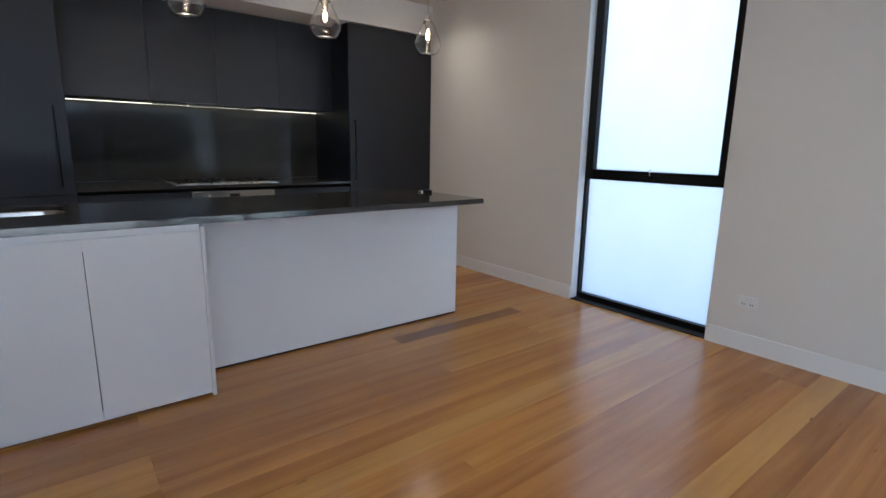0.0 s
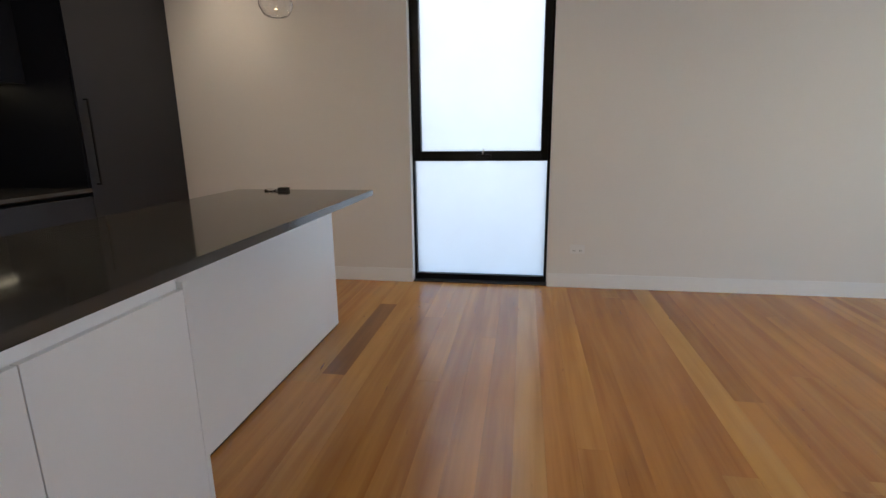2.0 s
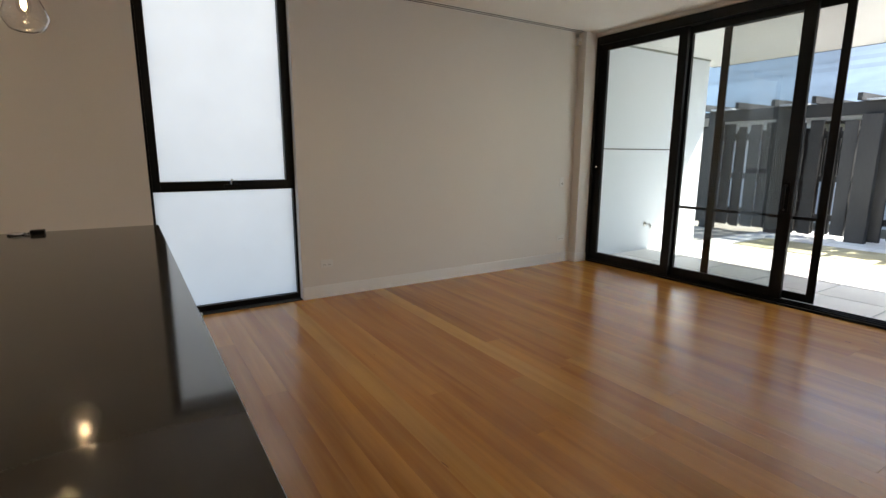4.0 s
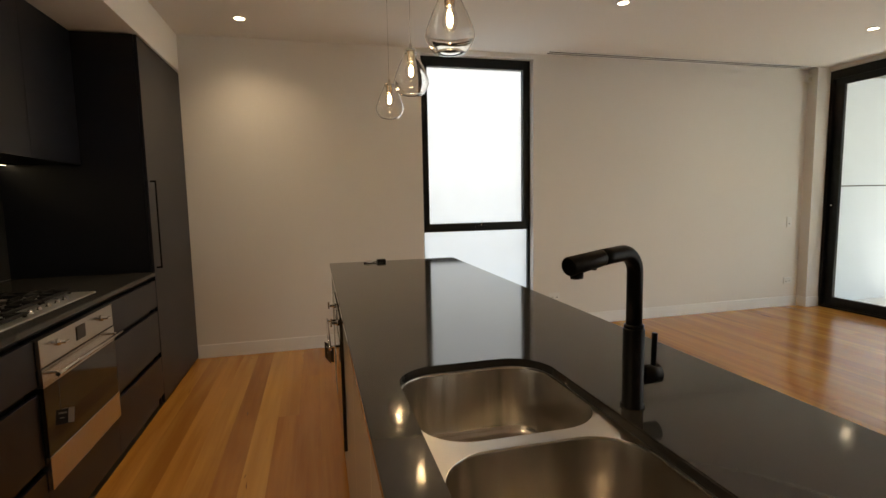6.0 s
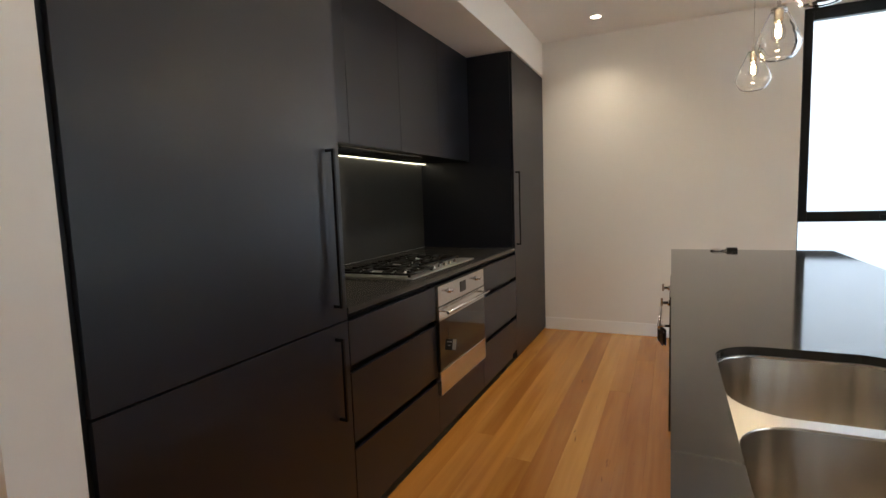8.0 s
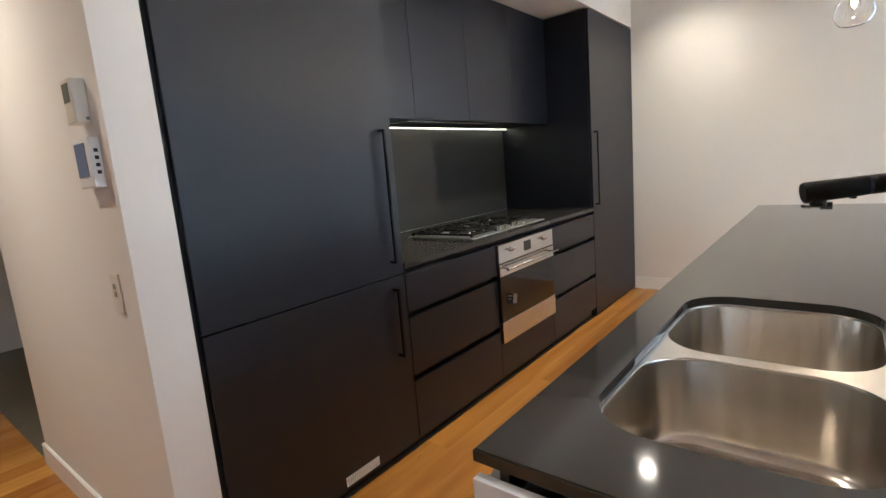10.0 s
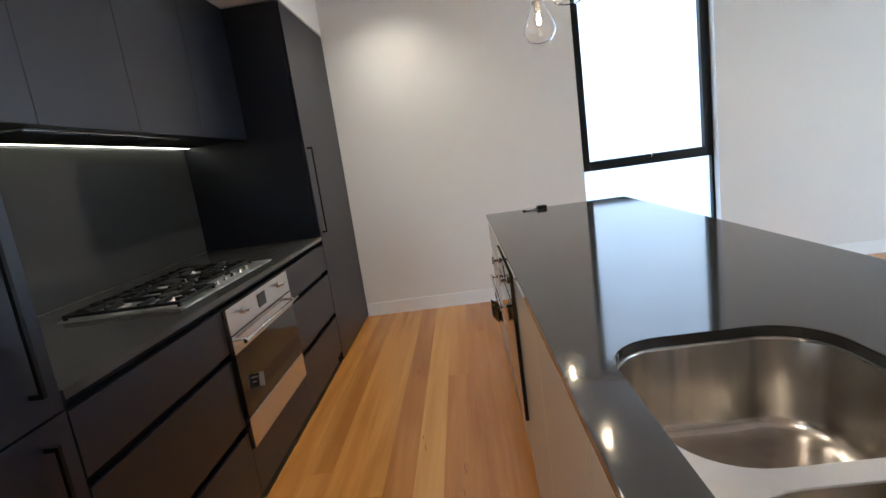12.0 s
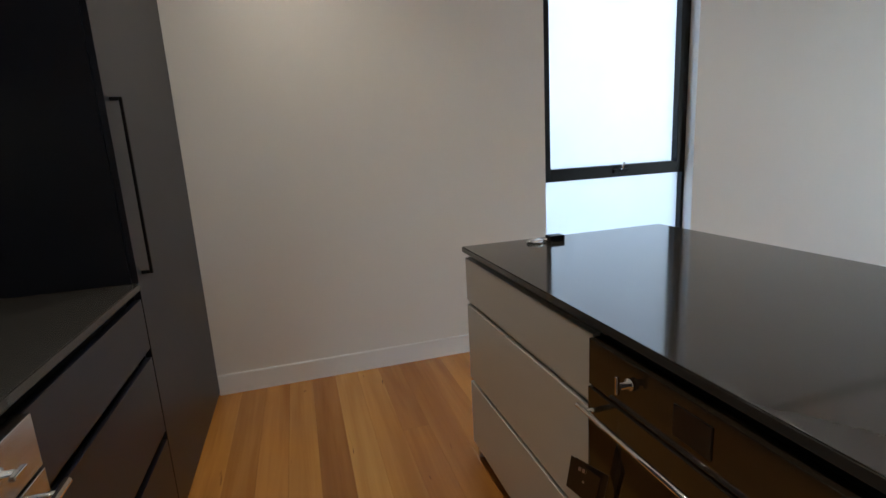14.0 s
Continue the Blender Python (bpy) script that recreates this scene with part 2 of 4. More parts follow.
OAK_DARK = timber("red_brown_floorboard", (0.478, 0.208, 0.042), (0.325, 0.126, 0.024))
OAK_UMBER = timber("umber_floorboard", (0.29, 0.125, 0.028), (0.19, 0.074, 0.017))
RENDER_WHITE = surf("white_render", (0.64, 0.68, 0.74), 0.75, vary=0.02, scale=0.7, fine=120, bump=0.15)
SOFFIT = surf("soffit_paint", (0.78, 0.78, 0.77), 0.7, vary=0.02)
PAVING = surf("pale_paving", (0.74, 0.74, 0.73), 0.75, vary=0.12, scale=1.3, fine=60, bump=0.3, random=0.08)
JOINT = surf("paving_joint_sand", (0.30, 0.28, 0.25), 0.9, vary=0.15, bump=0.3)
LAWN = surf("dry_lawn", (0.40, 0.37, 0.24), 0.9, vary=0.30, scale=3, fine=150, bump=1.0)
DIRT = surf("garden_soil", (0.16, 0.14, 0.10), 0.95, vary=0.3, scale=0.4, fine=30, bump=0.5)
CHARCOAL_WOOD = surf("charcoal_stained_timber", (0.028, 0.029, 0.031), 0.6, vary=0.3, scale=3, fine=60, bump=0.25, stretch=(1, 1, 0.2), random=0.3)
CLADDING = surf("charcoal_cladding", (0.045, 0.048, 0.055), 0.55, vary=0.15, bump=0.1, random=0.1)
BLUE_ROOF = surf("blue_grey_roof_sheet", (0.15, 0.21, 0.28), 0.6, vary=0.2, bump=0.1, random=0.18)

# ---- building helpers ----
ORIGIN = {}


def box(bm, x0, x1, y0, y1, z0, z1):
    v = [bm.verts.new(p) for p in ((x0, y0, z0), (x1, y0, z0), (x1, y1, z0), (x0, y1, z0), (x0, y0, z1), (x1, y0, z1), (x1, y1, z1), (x0, y1, z1))]
    for f in ((3, 2, 1, 0), (4, 5, 6, 7), (0, 1, 5, 4), (1, 2, 6, 5), (2, 3, 7, 6), (3, 0, 4, 7)):
        bm.faces.new([v[i] for i in f])
    return bm


def boxes(*dims, bevel=0.0):
    bm = bmesh.new()
    for d in dims:
        box(bm, *d)
    if bevel:
        bmesh.ops.bevel(bm, geom=list(bm.edges), offset=bevel, segments=2, affect="EDGES", profile=0.6)
    return bm


def tube(points, radius, sides=14, closed_ends=True):
    """A round bar along a line of points."""
    bm = bmesh.new()
    rings, n = [], len(points)
    pts = [Vector(p) for p in points]
    rad = radius if isinstance(radius, (list, tuple)) else [radius] * n
    a = None
    for i, p in enumerate(pts):
        d = (pts[min(i + 1, n - 1)] - pts[max(i - 1, 0)]).normalized()
        if a is None:
            a = d.cross(Vector((1, 0, 0)) if abs(d.x) < 0.9 else Vector((0, 1, 0)))
        a = (a - a.dot(d) * d).normalized()
        b = d.cross(a)
        rings.append([bm.verts.new(p + rad[i] * (math.cos(k * math.tau / sides) * a + math.sin(k * math.tau / sides) * b)) for k in range(sides)])
    for r, s in zip(rings, rings[1:]):
        for k in range(sides):
            f = bm.faces.new((r[k], r[(k + 1) % sides], s[(k + 1) % sides], s[k]))
            f.smooth = True
    if closed_ends:
        bm.faces.new(rings[0])
        bm.faces.new(rings[-1])
    bmesh.ops.recalc_face_normals(bm, faces=bm.faces)
    return bm


def lathe(profile, centre, sides=32):
    """A body turned about the upright line through centre; profile: (radius, z) pairs."""
    bm = bmesh.new()
    rings = []
    for r, z in profile:
        if r < 1e-5:
            rings.append([bm.verts.new((centre[0], centre[1], centre[2] + z))])
        else:
            rings.append([bm.verts.new((centre[0] + r * math.cos(k * math.tau / sides), centre[1] + r * math.sin(k * math.tau / sides), centre[2] + z)) for k in range(sides)])
    for a, b in zip(rings, rings[1:]):
        for k in range(sides):
            q = []
            for v in (a[k % len(a)], a[(k + 1) % len(a)], b[(k + 1) % len(b)], b[k % len(b)]):
                if v not in q:
                    q.append(v)
            if len(q) > 2:
                bm.faces.new(q).smooth = True
    bmesh.ops.recalc_face_normals(bm, faces=bm.faces)
    return bm


def rounded(x0, x1, y0, y1, r, steps=8):
    """The outline of a rectangle with round corners."""
    out = []
    for cx, cy, a in ((x1 - r, y1 - r, 0), (x0 + r, y1 - r, 90), (x0 + r, y0 + r, 180), (x1 - r, y0 + r, 270)):
        for k in range(steps + 1):
            t = radians(a + 90 * k / steps)
            out.append((cx + r * math.cos(t), cy + r * math.sin(t)))
    return out


def plate(outer, holes, z0, z1, bevel=0.0):
    """A flat slab with holes cut through it."""
    bm = bmesh.new()
    loops = []
    for outline in (outer, *holes):
        vs = [bm.verts.new((x, y, z1)) for x, y in outline]
        for a, b in zip(vs, vs[1:] + vs[:1]):
            bm.edges.new((a, b))
        loops.append(vs)
    bmesh.ops.triangle_fill(bm, use_beauty=True, edges=list(bm.edges))
    top = list(bm.faces)
    low = {v: bm.verts.new((v.co.x, v.co.y, z0)) for v in list(bm.verts)}
    for f in top:
        bm.faces.new([low[v] for v in reversed(f.verts)])
    for vs in loops:
        for a, b in zip(vs, vs[1:] + vs[:1]):
            bm.faces.new((a, b, low[b], low[a]))
    bmesh.ops.recalc_face_normals(bm, faces=bm.faces)
    if bevel:
        rim = [e for e in bm.edges if abs(e.verts[0].co.z - z1) < 1e-6 and abs(e.verts[1].co.z - z1) < 1e-6
               and any(abs(f.normal.z) < 0.5 for f in e.link_faces)]
        bmesh.ops.bevel(bm, geom=rim, offset=bevel, segments=2, affect="EDGES")
    return bm


def part(name, bm, material, parent=None, label=""):
    """Links a bmesh, given in world places, as one mesh object under its thing or part."""
    o = ORIGIN.get(parent.name, Vector()) if parent else Vector()
    bmesh.ops.translate(bm, verts=bm.verts, vec=-o)
    me = bpy.data.meshes.new(name)
    bm.to_mesh(me)
    bm.free()
    me.materials.append(material)
    ob = new(name, me)
    if parent:
        ob.parent = parent
    ORIGIN[ob.name] = o
    return tagged(ob, label)


def thing(name, base, label, category, group="", kind=""):
    """An empty at the base of a thing that has parts."""
    ob = new(name)
    ob.empty_display_size = 0.1
    ob.location = base
    ORIGIN[ob.name] = Vector(base)
    return tagged(ob, label, category, group, kind)


def solid(name, bm, material, label, category, group="", kind=""):
    """A thing that is one mesh; its origin lies at the middle of its foot."""
    lo = [min(v.co[k] for v in bm.verts) for k in range(3)]
    hi = [max(v.co[k] for v in bm.verts) for k in range(3)]
    o = Vector(((lo[0] + hi[0]) / 2, (lo[1] + hi[1]) / 2, lo[2]))
    bmesh.ops.translate(bm, verts=bm.verts, vec=-o)
    ob = part(name, bm, material)
    ob.location = o
    ORIGIN[ob.name] = o
    return tagged(ob, label, category, group, kind)


def setting(name, bm, material, label):
    return tagged(part(name, bm, material), label, name.split("_")[0], "", "structure")


# ---- the large structure ----
XE, YS, H = 3.745, -1.80, 2.765          # face of the window wall, face of the garden wall, ceiling
WY0, WY1, WZ1 = 1.822, 2.966, 2.72       # the tall window
CAB, BACK = 5.03, 5.845                  # cabinet fronts, splashback
TALL = 2.445                              # top of the tall cabinets
HX = -0.660                              # face of the hall's wall

setting("floor_slab", boxes((-3.6, XE + 0.2, YS - 0.12, 9.6, -0.16, -0.02)), DIRT, "bare slab under the timber floor")
setting("wall_east", boxes((XE, XE + 0.2, WY1, 9.6, 0, H), (XE, XE + 0.2, YS - 0.1, WY0, 0, H), (XE, XE + 0.2, WY0, WY1, WZ1, H)), WALL, "plain white painted wall with a tall window opening")
setting("wall_south", boxes((3.628, XE, YS - 0.2, -1.632, 0, H), (-3.4, -2.6, YS - 0.2, YS, 0, H), (-2.6, 3.628, YS - 0.2, YS, 2.725, H)), WALL, "white painted wall round the wide garden door opening")
setting("wall_west", boxes((-3.6, -3.4, YS - 0.2, 9.6, 0, H)), WALL, "plain white painted wall closing the room")
setting("wall_north", boxes((HX, -0.523, CAB - 0.006, 6.62, 0, H), (-0.523, 3.745, 5.87, 5.99, 0, H)), WALL, "white painted wall behind the kitchen and along the hall")
setting("wall_hall", boxes((-3.4, 3.745, 9.4, 9.6, 0, H)), WALL, "white painted wall at the end of the hall")
setting("ceiling", boxes((-3.6, XE + 0.2, YS - 0.2, 9.6, H, H + 0.12)), CEIL, "smooth white painted ceiling")
setting("bulkhead", boxes((-0.523, XE, CAB - 0.004, 5.87, TALL + 0.012, H - 0.007)), CEIL, "white plaster bulkhead above the kitchen cabinets")


def skirting(name, dims):
    bm = boxes(dims)
    bmesh.ops.bevel(bm, geom=[e for e in bm.edges if all(v.co.z > 0.08 for v in e.verts)], offset=0.004, segments=2, affect="EDGES")
    return tagged(part(name, bm, TRIM), "white painted timber skirting board along the wall", "baseboard", "", "structure")


skirting("baseboard_1", (XE - 0.014, XE, WY1 + 0.004, CAB - 0.004, 0, 0.118))
skirting("baseboard_2", (XE - 0.014, XE, -1.618, WY0 - 0.004, 0, 0.118))
skirting("baseboard_3", (3.614, XE, -1.632, -1.618, 0, 0.118))
skirting("baseboard_6", (3.614, 3.628, -1.81, -1.632, 0, 0.118))
skirting("baseboard_4", (HX - 0.014, HX, CAB, 6.62, 0, 0.118))
skirting("baseboard_5", (-3.4, -3.386, YS, 9.4, 0, 0.118))

# ---- the tall frosted window ----
win = thing("window_1", (3.81, 2.385, 0), "tall black-framed frosted window reaching the floor", "window", "", "structure")
FX0, FX1 = 3.828, 3.893
part("window_frame", boxes((FX0, FX1, WY0, WY0 + 0.022, 0.0, WZ1), (FX0, FX1, WY1 - 0.022, WY1, 0.0, WZ1), (FX0, FX1, WY0 + 0.022, WY1 - 0.022, WZ1 - 0.03, WZ1),
                           (FX0, FX1, WY0 + 0.022, WY1 - 0.022, 0.0, 0.055), bevel=0.002), ALUMINIUM, win)
part("sash", boxes((FX0 - 0.008, FX1 - 0.01, WY0 + 0.022, WY0 + 0.078, 1.035, WZ1 - 0.03), (FX0 - 0.008, FX1 - 0.01, WY1 - 0.078, WY1 - 0.022, 1.035, WZ1 - 0.03),
                   (FX0 - 0.008, FX1 - 0.01, WY0 + 0.078, WY1 - 0.078, WZ1 - 0.095, WZ1 - 0.03), (FX0 - 0.008, FX1 - 0.01, WY0 + 0.078, WY1 - 0.078, 1.035, 1.115), bevel=0.003), ALUMINIUM, win, "black awning sash")
part("pane", boxes((3.872, 3.878, WY0 + 0.072, WY1 - 0.072, 1.108, WZ1 - 0.088)), FROST, win, "frosted upper pane")
part("pane", boxes((3.872, 3.878, WY0 + 0.018, WY1 - 0.018, 0.05, 1.04)), FROST, win, "frosted lower pane")
latch = part("latch", boxes((FX0 - 0.022, FX0 - 0.008, 2.30, 2.42, 1.062, 1.088), bevel=0.003), BLACK_METAL, win, "black window winder")
part("winder_handle", tube([(FX0 - 0.02, 2.37, 1.08), (FX0 - 0.045, 2.368, 1.10), (FX0 - 0.05, 2.36, 1.135)], [0.006, 0.006, 0.009], 10), CHROME, latch)
part("window_reveal", boxes((XE + 0.001, FX0, WY1 - 0.001, WY1 + 0.003, 0.002, WZ1), (XE + 0.001, FX0, WY0 - 0.003, WY0 + 0.001, 0.002, WZ1)), TRIM, win, "white reveal lining")
part("window_sill", boxes((XE + 0.002, FX0, WY0 + 0.002, WY1 - 0.002, -0.002, 0.008)), DARK_RUBBER, win, "dark threshold strip")

# ---- the garden doors ----
door = thing("door_1", (1.4, YS - 0.1, 0), "black aluminium sliding garden doors, partly slid open", "door", "", "structure")
part("door_frame", boxes((3.588, 3.627, -1.995, -1.815, 0, 2.722), (-2.6, -2.54, -1.995, -1.815, 0, 2.722), (-2.54, 3.588, -1.995, -1.815, 2.63, 2.722), (-2.54, 3.588, -1.995, -1.815, -0.015, 0.02), bevel=0.003), ALUMINIUM, door)
part("door_track", boxes(*[(-2.54, 3.588, y - 0.004, y + 0.004, 0.02, 0.034) for y in (-1.845, -1.90, -1.96)]), ALUMINIUM, door)


def leaf(x0, x1, y, stile, handle=False):
    """A glazed leaf: stiles, rails and a clear pane."""
    p = part("door_leaf", boxes((x0, x0 + stile, y - 0.02, y + 0.02, 0.035, 2.64), (x1 - stile, x1, y - 0.02, y + 0.02, 0.035, 2.64), (x0 + stile, x1 - stile, y - 0.02, y + 0.02, 2.56, 2.64),
                                (x0 + stile, x1 - stile, y - 0.02, y + 0.02, 0.035, 0.128), bevel=0.003), ALUMINIUM, door)
    pane = part("pane", boxes((x0 + stile - 0.005, x1 - stile + 0.005, y - 0.004, y + 0.004, 0.12, 2.565)), PANE, p, "clear glass pane")
    pane.visible_shadow = False
    if handle:
        part("handle", tube([(x0 + 0.06, y + 0.02, 0.86), (x0 + 0.06, y + 0.06, 0.87), (x0 + 0.06, y + 0.062, 0.97), (x0 + 0.06, y + 0.06, 1.07), (x0 + 0.06, y + 0.02, 1.08)], 0.011, 10), BLACK_METAL, p, "black D-shaped pull handle")
        part("lock_plate", boxes((x0 + 0.03, x0 + 0.09, y + 0.02, y + 0.03, 0.83, 1.11), bevel=0.004), BLACK_METAL, p)
    return p


leaf(2.48, 3.586, -1.87, 0.098)
leaf(1.365, 2.565, -1.925, 0.105, True)
screen = part("screen_door", boxes((1.12, 1.186, -1.985, -1.97, 0.035, 2.63), (2.103, 2.178, -1.985, -1.97, 0.035, 2.63), (1.186, 2.103, -1.985, -1.97, 2.56, 2.63), (1.186, 2.103, -1.985, -1.97, 0.035, 0.11),
                                   (1.186, 2.103, -1.985, -1.97, 0.775, 0.805), (2.178, 2.50, -1.985, -1.97, 0.775, 0.805), bevel=0.002), ALUMINIUM, door, "black framed insect screen leaf")
part("insect_mesh", boxes((1.186, 2.103, -1.979, -1.976, 0.11, 2.56)), FLYMESH, screen, "fine dark insect mesh")
part("side_latch", tube([(3.545, -1.85, 1.20), (3.545, -1.825, 1.20)], [0.012, 0.009], 10), CHROME, door)

# ---- kitchen wall: tall cabinets, drawers, bench ----


def front(name, x0, x1, z0, z1, parent, y=CAB, thick=0.02, material=None, label="", gap=0.0015):
    return part(name, boxes((x0 + gap, x1 - gap, y, y + thick, z0 + gap, z1 - gap), bevel=min(0.0012, gap)), material or NAVY, parent, label)


def bar_handle(x, z0, z1, parent, y=CAB):
    """A flat square-section D handle."""
    return part("handle", boxes((x - 0.006, x + 0.006, y - 0.036, y - 0.026, z0, z1), (x - 0.006, x + 0.006, y - 0.026, y, z0, z0 + 0.012), (x - 0.006, x + 0.006, y - 0.026, y, z1 - 0.012, z1), bevel=0.0015),
                BLACK_METAL, parent, "black square bar handle")


fridge = thing("tall_cabinet", (-0.02, 5.45, 0), "dark navy-black tall cabinet hiding the fridge", "cabinet", "tall kitchen cabinets")
part("body", boxes((-0.510, 0.444, CAB + 0.022, 5.845, 0.046, TALL), (-0.510, 0.444, CAB + 0.042, 5.845, 0.0, 0.046)), CARCASS, fridge)
d = front("door", -0.500, 0.442, 0.872, TALL, fridge)
bar_handle(0.366, 0.934, 1.517, d)
d = front("door", -0.500, 0.442, 0.046, 0.868, fridge)
bar_handle(0.362, 0.500, 0.820, d)
part("vent_grille", boxes(*[(-0.02 + k * 0.012, -0.012 + k * 0.012, CAB - 0.004, CAB, 0.062, 0.102) for k in range(16)]), PLASTIC, d, "pale slotted vent")

pantry = thing("tall_cabinet", (3.23, 5.45, 0), "dark navy-black tall pantry cabinet beside the white wall", "cabinet", "tall kitchen cabinets")
part("body", boxes((2.727, 3.742, CAB + 0.022, 5.845, 0.0, TALL)), NAVY, pantry)
d = front("door", 2.727, 3.742, 0.012, TALL, pantry)
bar_handle(2.780, 0.935, 1.524, d)

# drawer banks: three fronts with dark finger-pull gaps
ROWS_Z = ((0.682, 0.862), (0.368, 0.654), (0.046, 0.338))


def drawer_bank(x0, x1):
    t = thing("drawer_cabinet", ((x0 + x1) / 2, 5.4, 0), "dark navy-black kitchen drawer unit with finger-pull gaps", "drawer unit", "kitchen drawer units")
    part("body", boxes((x0 + 0.002, x1 - 0.002, CAB + 0.045, 5.84, 0.06, 0.862)), CARCASS, t)
    for z0, z1 in ROWS_Z:
        if z0 < 0.1 and x0 > 1.5:
            part("drawer_front", boxes((x0 + 0.0015, x1 - 0.118, CAB, CAB + 0.02, z0, z1 - 0.0015), (x1 - 0.118, x1 - 0.0015, CAB, CAB + 0.02, 0.078, z1 - 0.0015)), NAVY, t)
        else:
            front("drawer_front", x0, x1, z0, z1, t)
    part("kickboard", boxes((x0 + 0.002, x1 - 0.002, CAB + 0.042, CAB + 0.058, 0.0, 0.06)), CARCASS, t)
    return t


drawer_bank(0.445, 1.226)
drawer_bank(1.936, 2.722)
under = thing("oven_cabinet", (1.59, 5.4, 0), "dark navy-black cabinet panel under the oven", "cabinet")
part("body", boxes((1.230, 1.932, CAB + 0.03, 5.84, 0.05, 0.256)), CARCASS, under)
front("panel", 1.226, 1.936, 0.046, 0.256, under)
part("kickboard", boxes((1.228, 1.934, CAB + 0.042, CAB + 0.058, 0.0, 0.05)), CARCASS, under)

bench = plate([(0.446, CAB - 0.004), (2.725, CAB - 0.004), (2.725, 5.842), (0.446, 5.842)], [], 0.893, 0.916, 0.003)
solid("benchtop", bench, STONE, "thin charcoal stone benchtop along the kitchen wall", "benchtop")
rail = bmesh.new()
lip = [(CAB - 0.002, 0.8925), (CAB + 0.006, 0.885), (CAB + 0.018, 0.874), (CAB + 0.030, 0.867), (CAB + 0.044, 0.867), (CAB + 0.044, 0.8925)]
left, right = ([rail.verts.new((x, y, z)) for y, z in lip] for x in (0.447, 2.722))
for k in range(6):
    rail.faces.new((left[k], left[(k + 1) % 6], right[(k + 1) % 6], right[k]))
rail.faces.new(left[::-1])
rail.faces.new(right)
bmesh.ops.recalc_face_normals(rail, faces=rail.faces)
solid("bench_rail", rail, NAVY, "dark sloping finger rail under the benchtop", "rail")
solid("splashback", boxes((0.446, 2.725, 5.842, 5.852, 0.917, 1.70)), SPLASH, "dark grey glossy glass splashback above the bench", "splashback")

# wall cabinets above the bench
uppers = thing("wall_cabinet", (1.59, 5.6, 1.615), "dark navy-black wall cabinets reaching the bulkhead", "cabinet")
part("body", boxes((0.450, 2.724, 5.422, 5.842, 1.640, TALL)), CARCASS, uppers)
for x0, x1 in ((0.450, 1.046), (1.046, 1.592), (1.592, 2.155), (2.155, 2.724)):
    front("door", x0, x1, 1.622, TALL, uppers, y=5.40, gap=0.0007 if x0 > 1.1 else 0.0011)
part("underside", boxes((0.452, 2.722, 5.424, 5.74, 1.628, 1.640)), CARCASS, uppers)
hood = part("rangehood", boxes((1.06, 2.02, 5.47, 5.70, 1.616, 1.627), bevel=0.002), STEEL, uppers, "brushed steel rangehood insert")
for k in range(3):
    for j in range(9):
        part("filter_slat", boxes((1.09 + k * 0.305, 1.375 + k * 0.305, 5.485 + j * 0.022, 5.497 + j * 0.022, 1.611, 1.616)), IRON, hood)
led = thing("led_strip", (1.59, 5.80, 1.60), "warm white LED strip glowing above the splashback", "light")
part("diffuser", boxes((0.452, 2.722, 5.801, 5.817, 1.6200, 1.6225)), LED, led)
part("channel", boxes((0.452, 2.722, 5.790, 5.841, 1.622, 1.639)), CARCASS, led)

# ---- kitchen oven ----


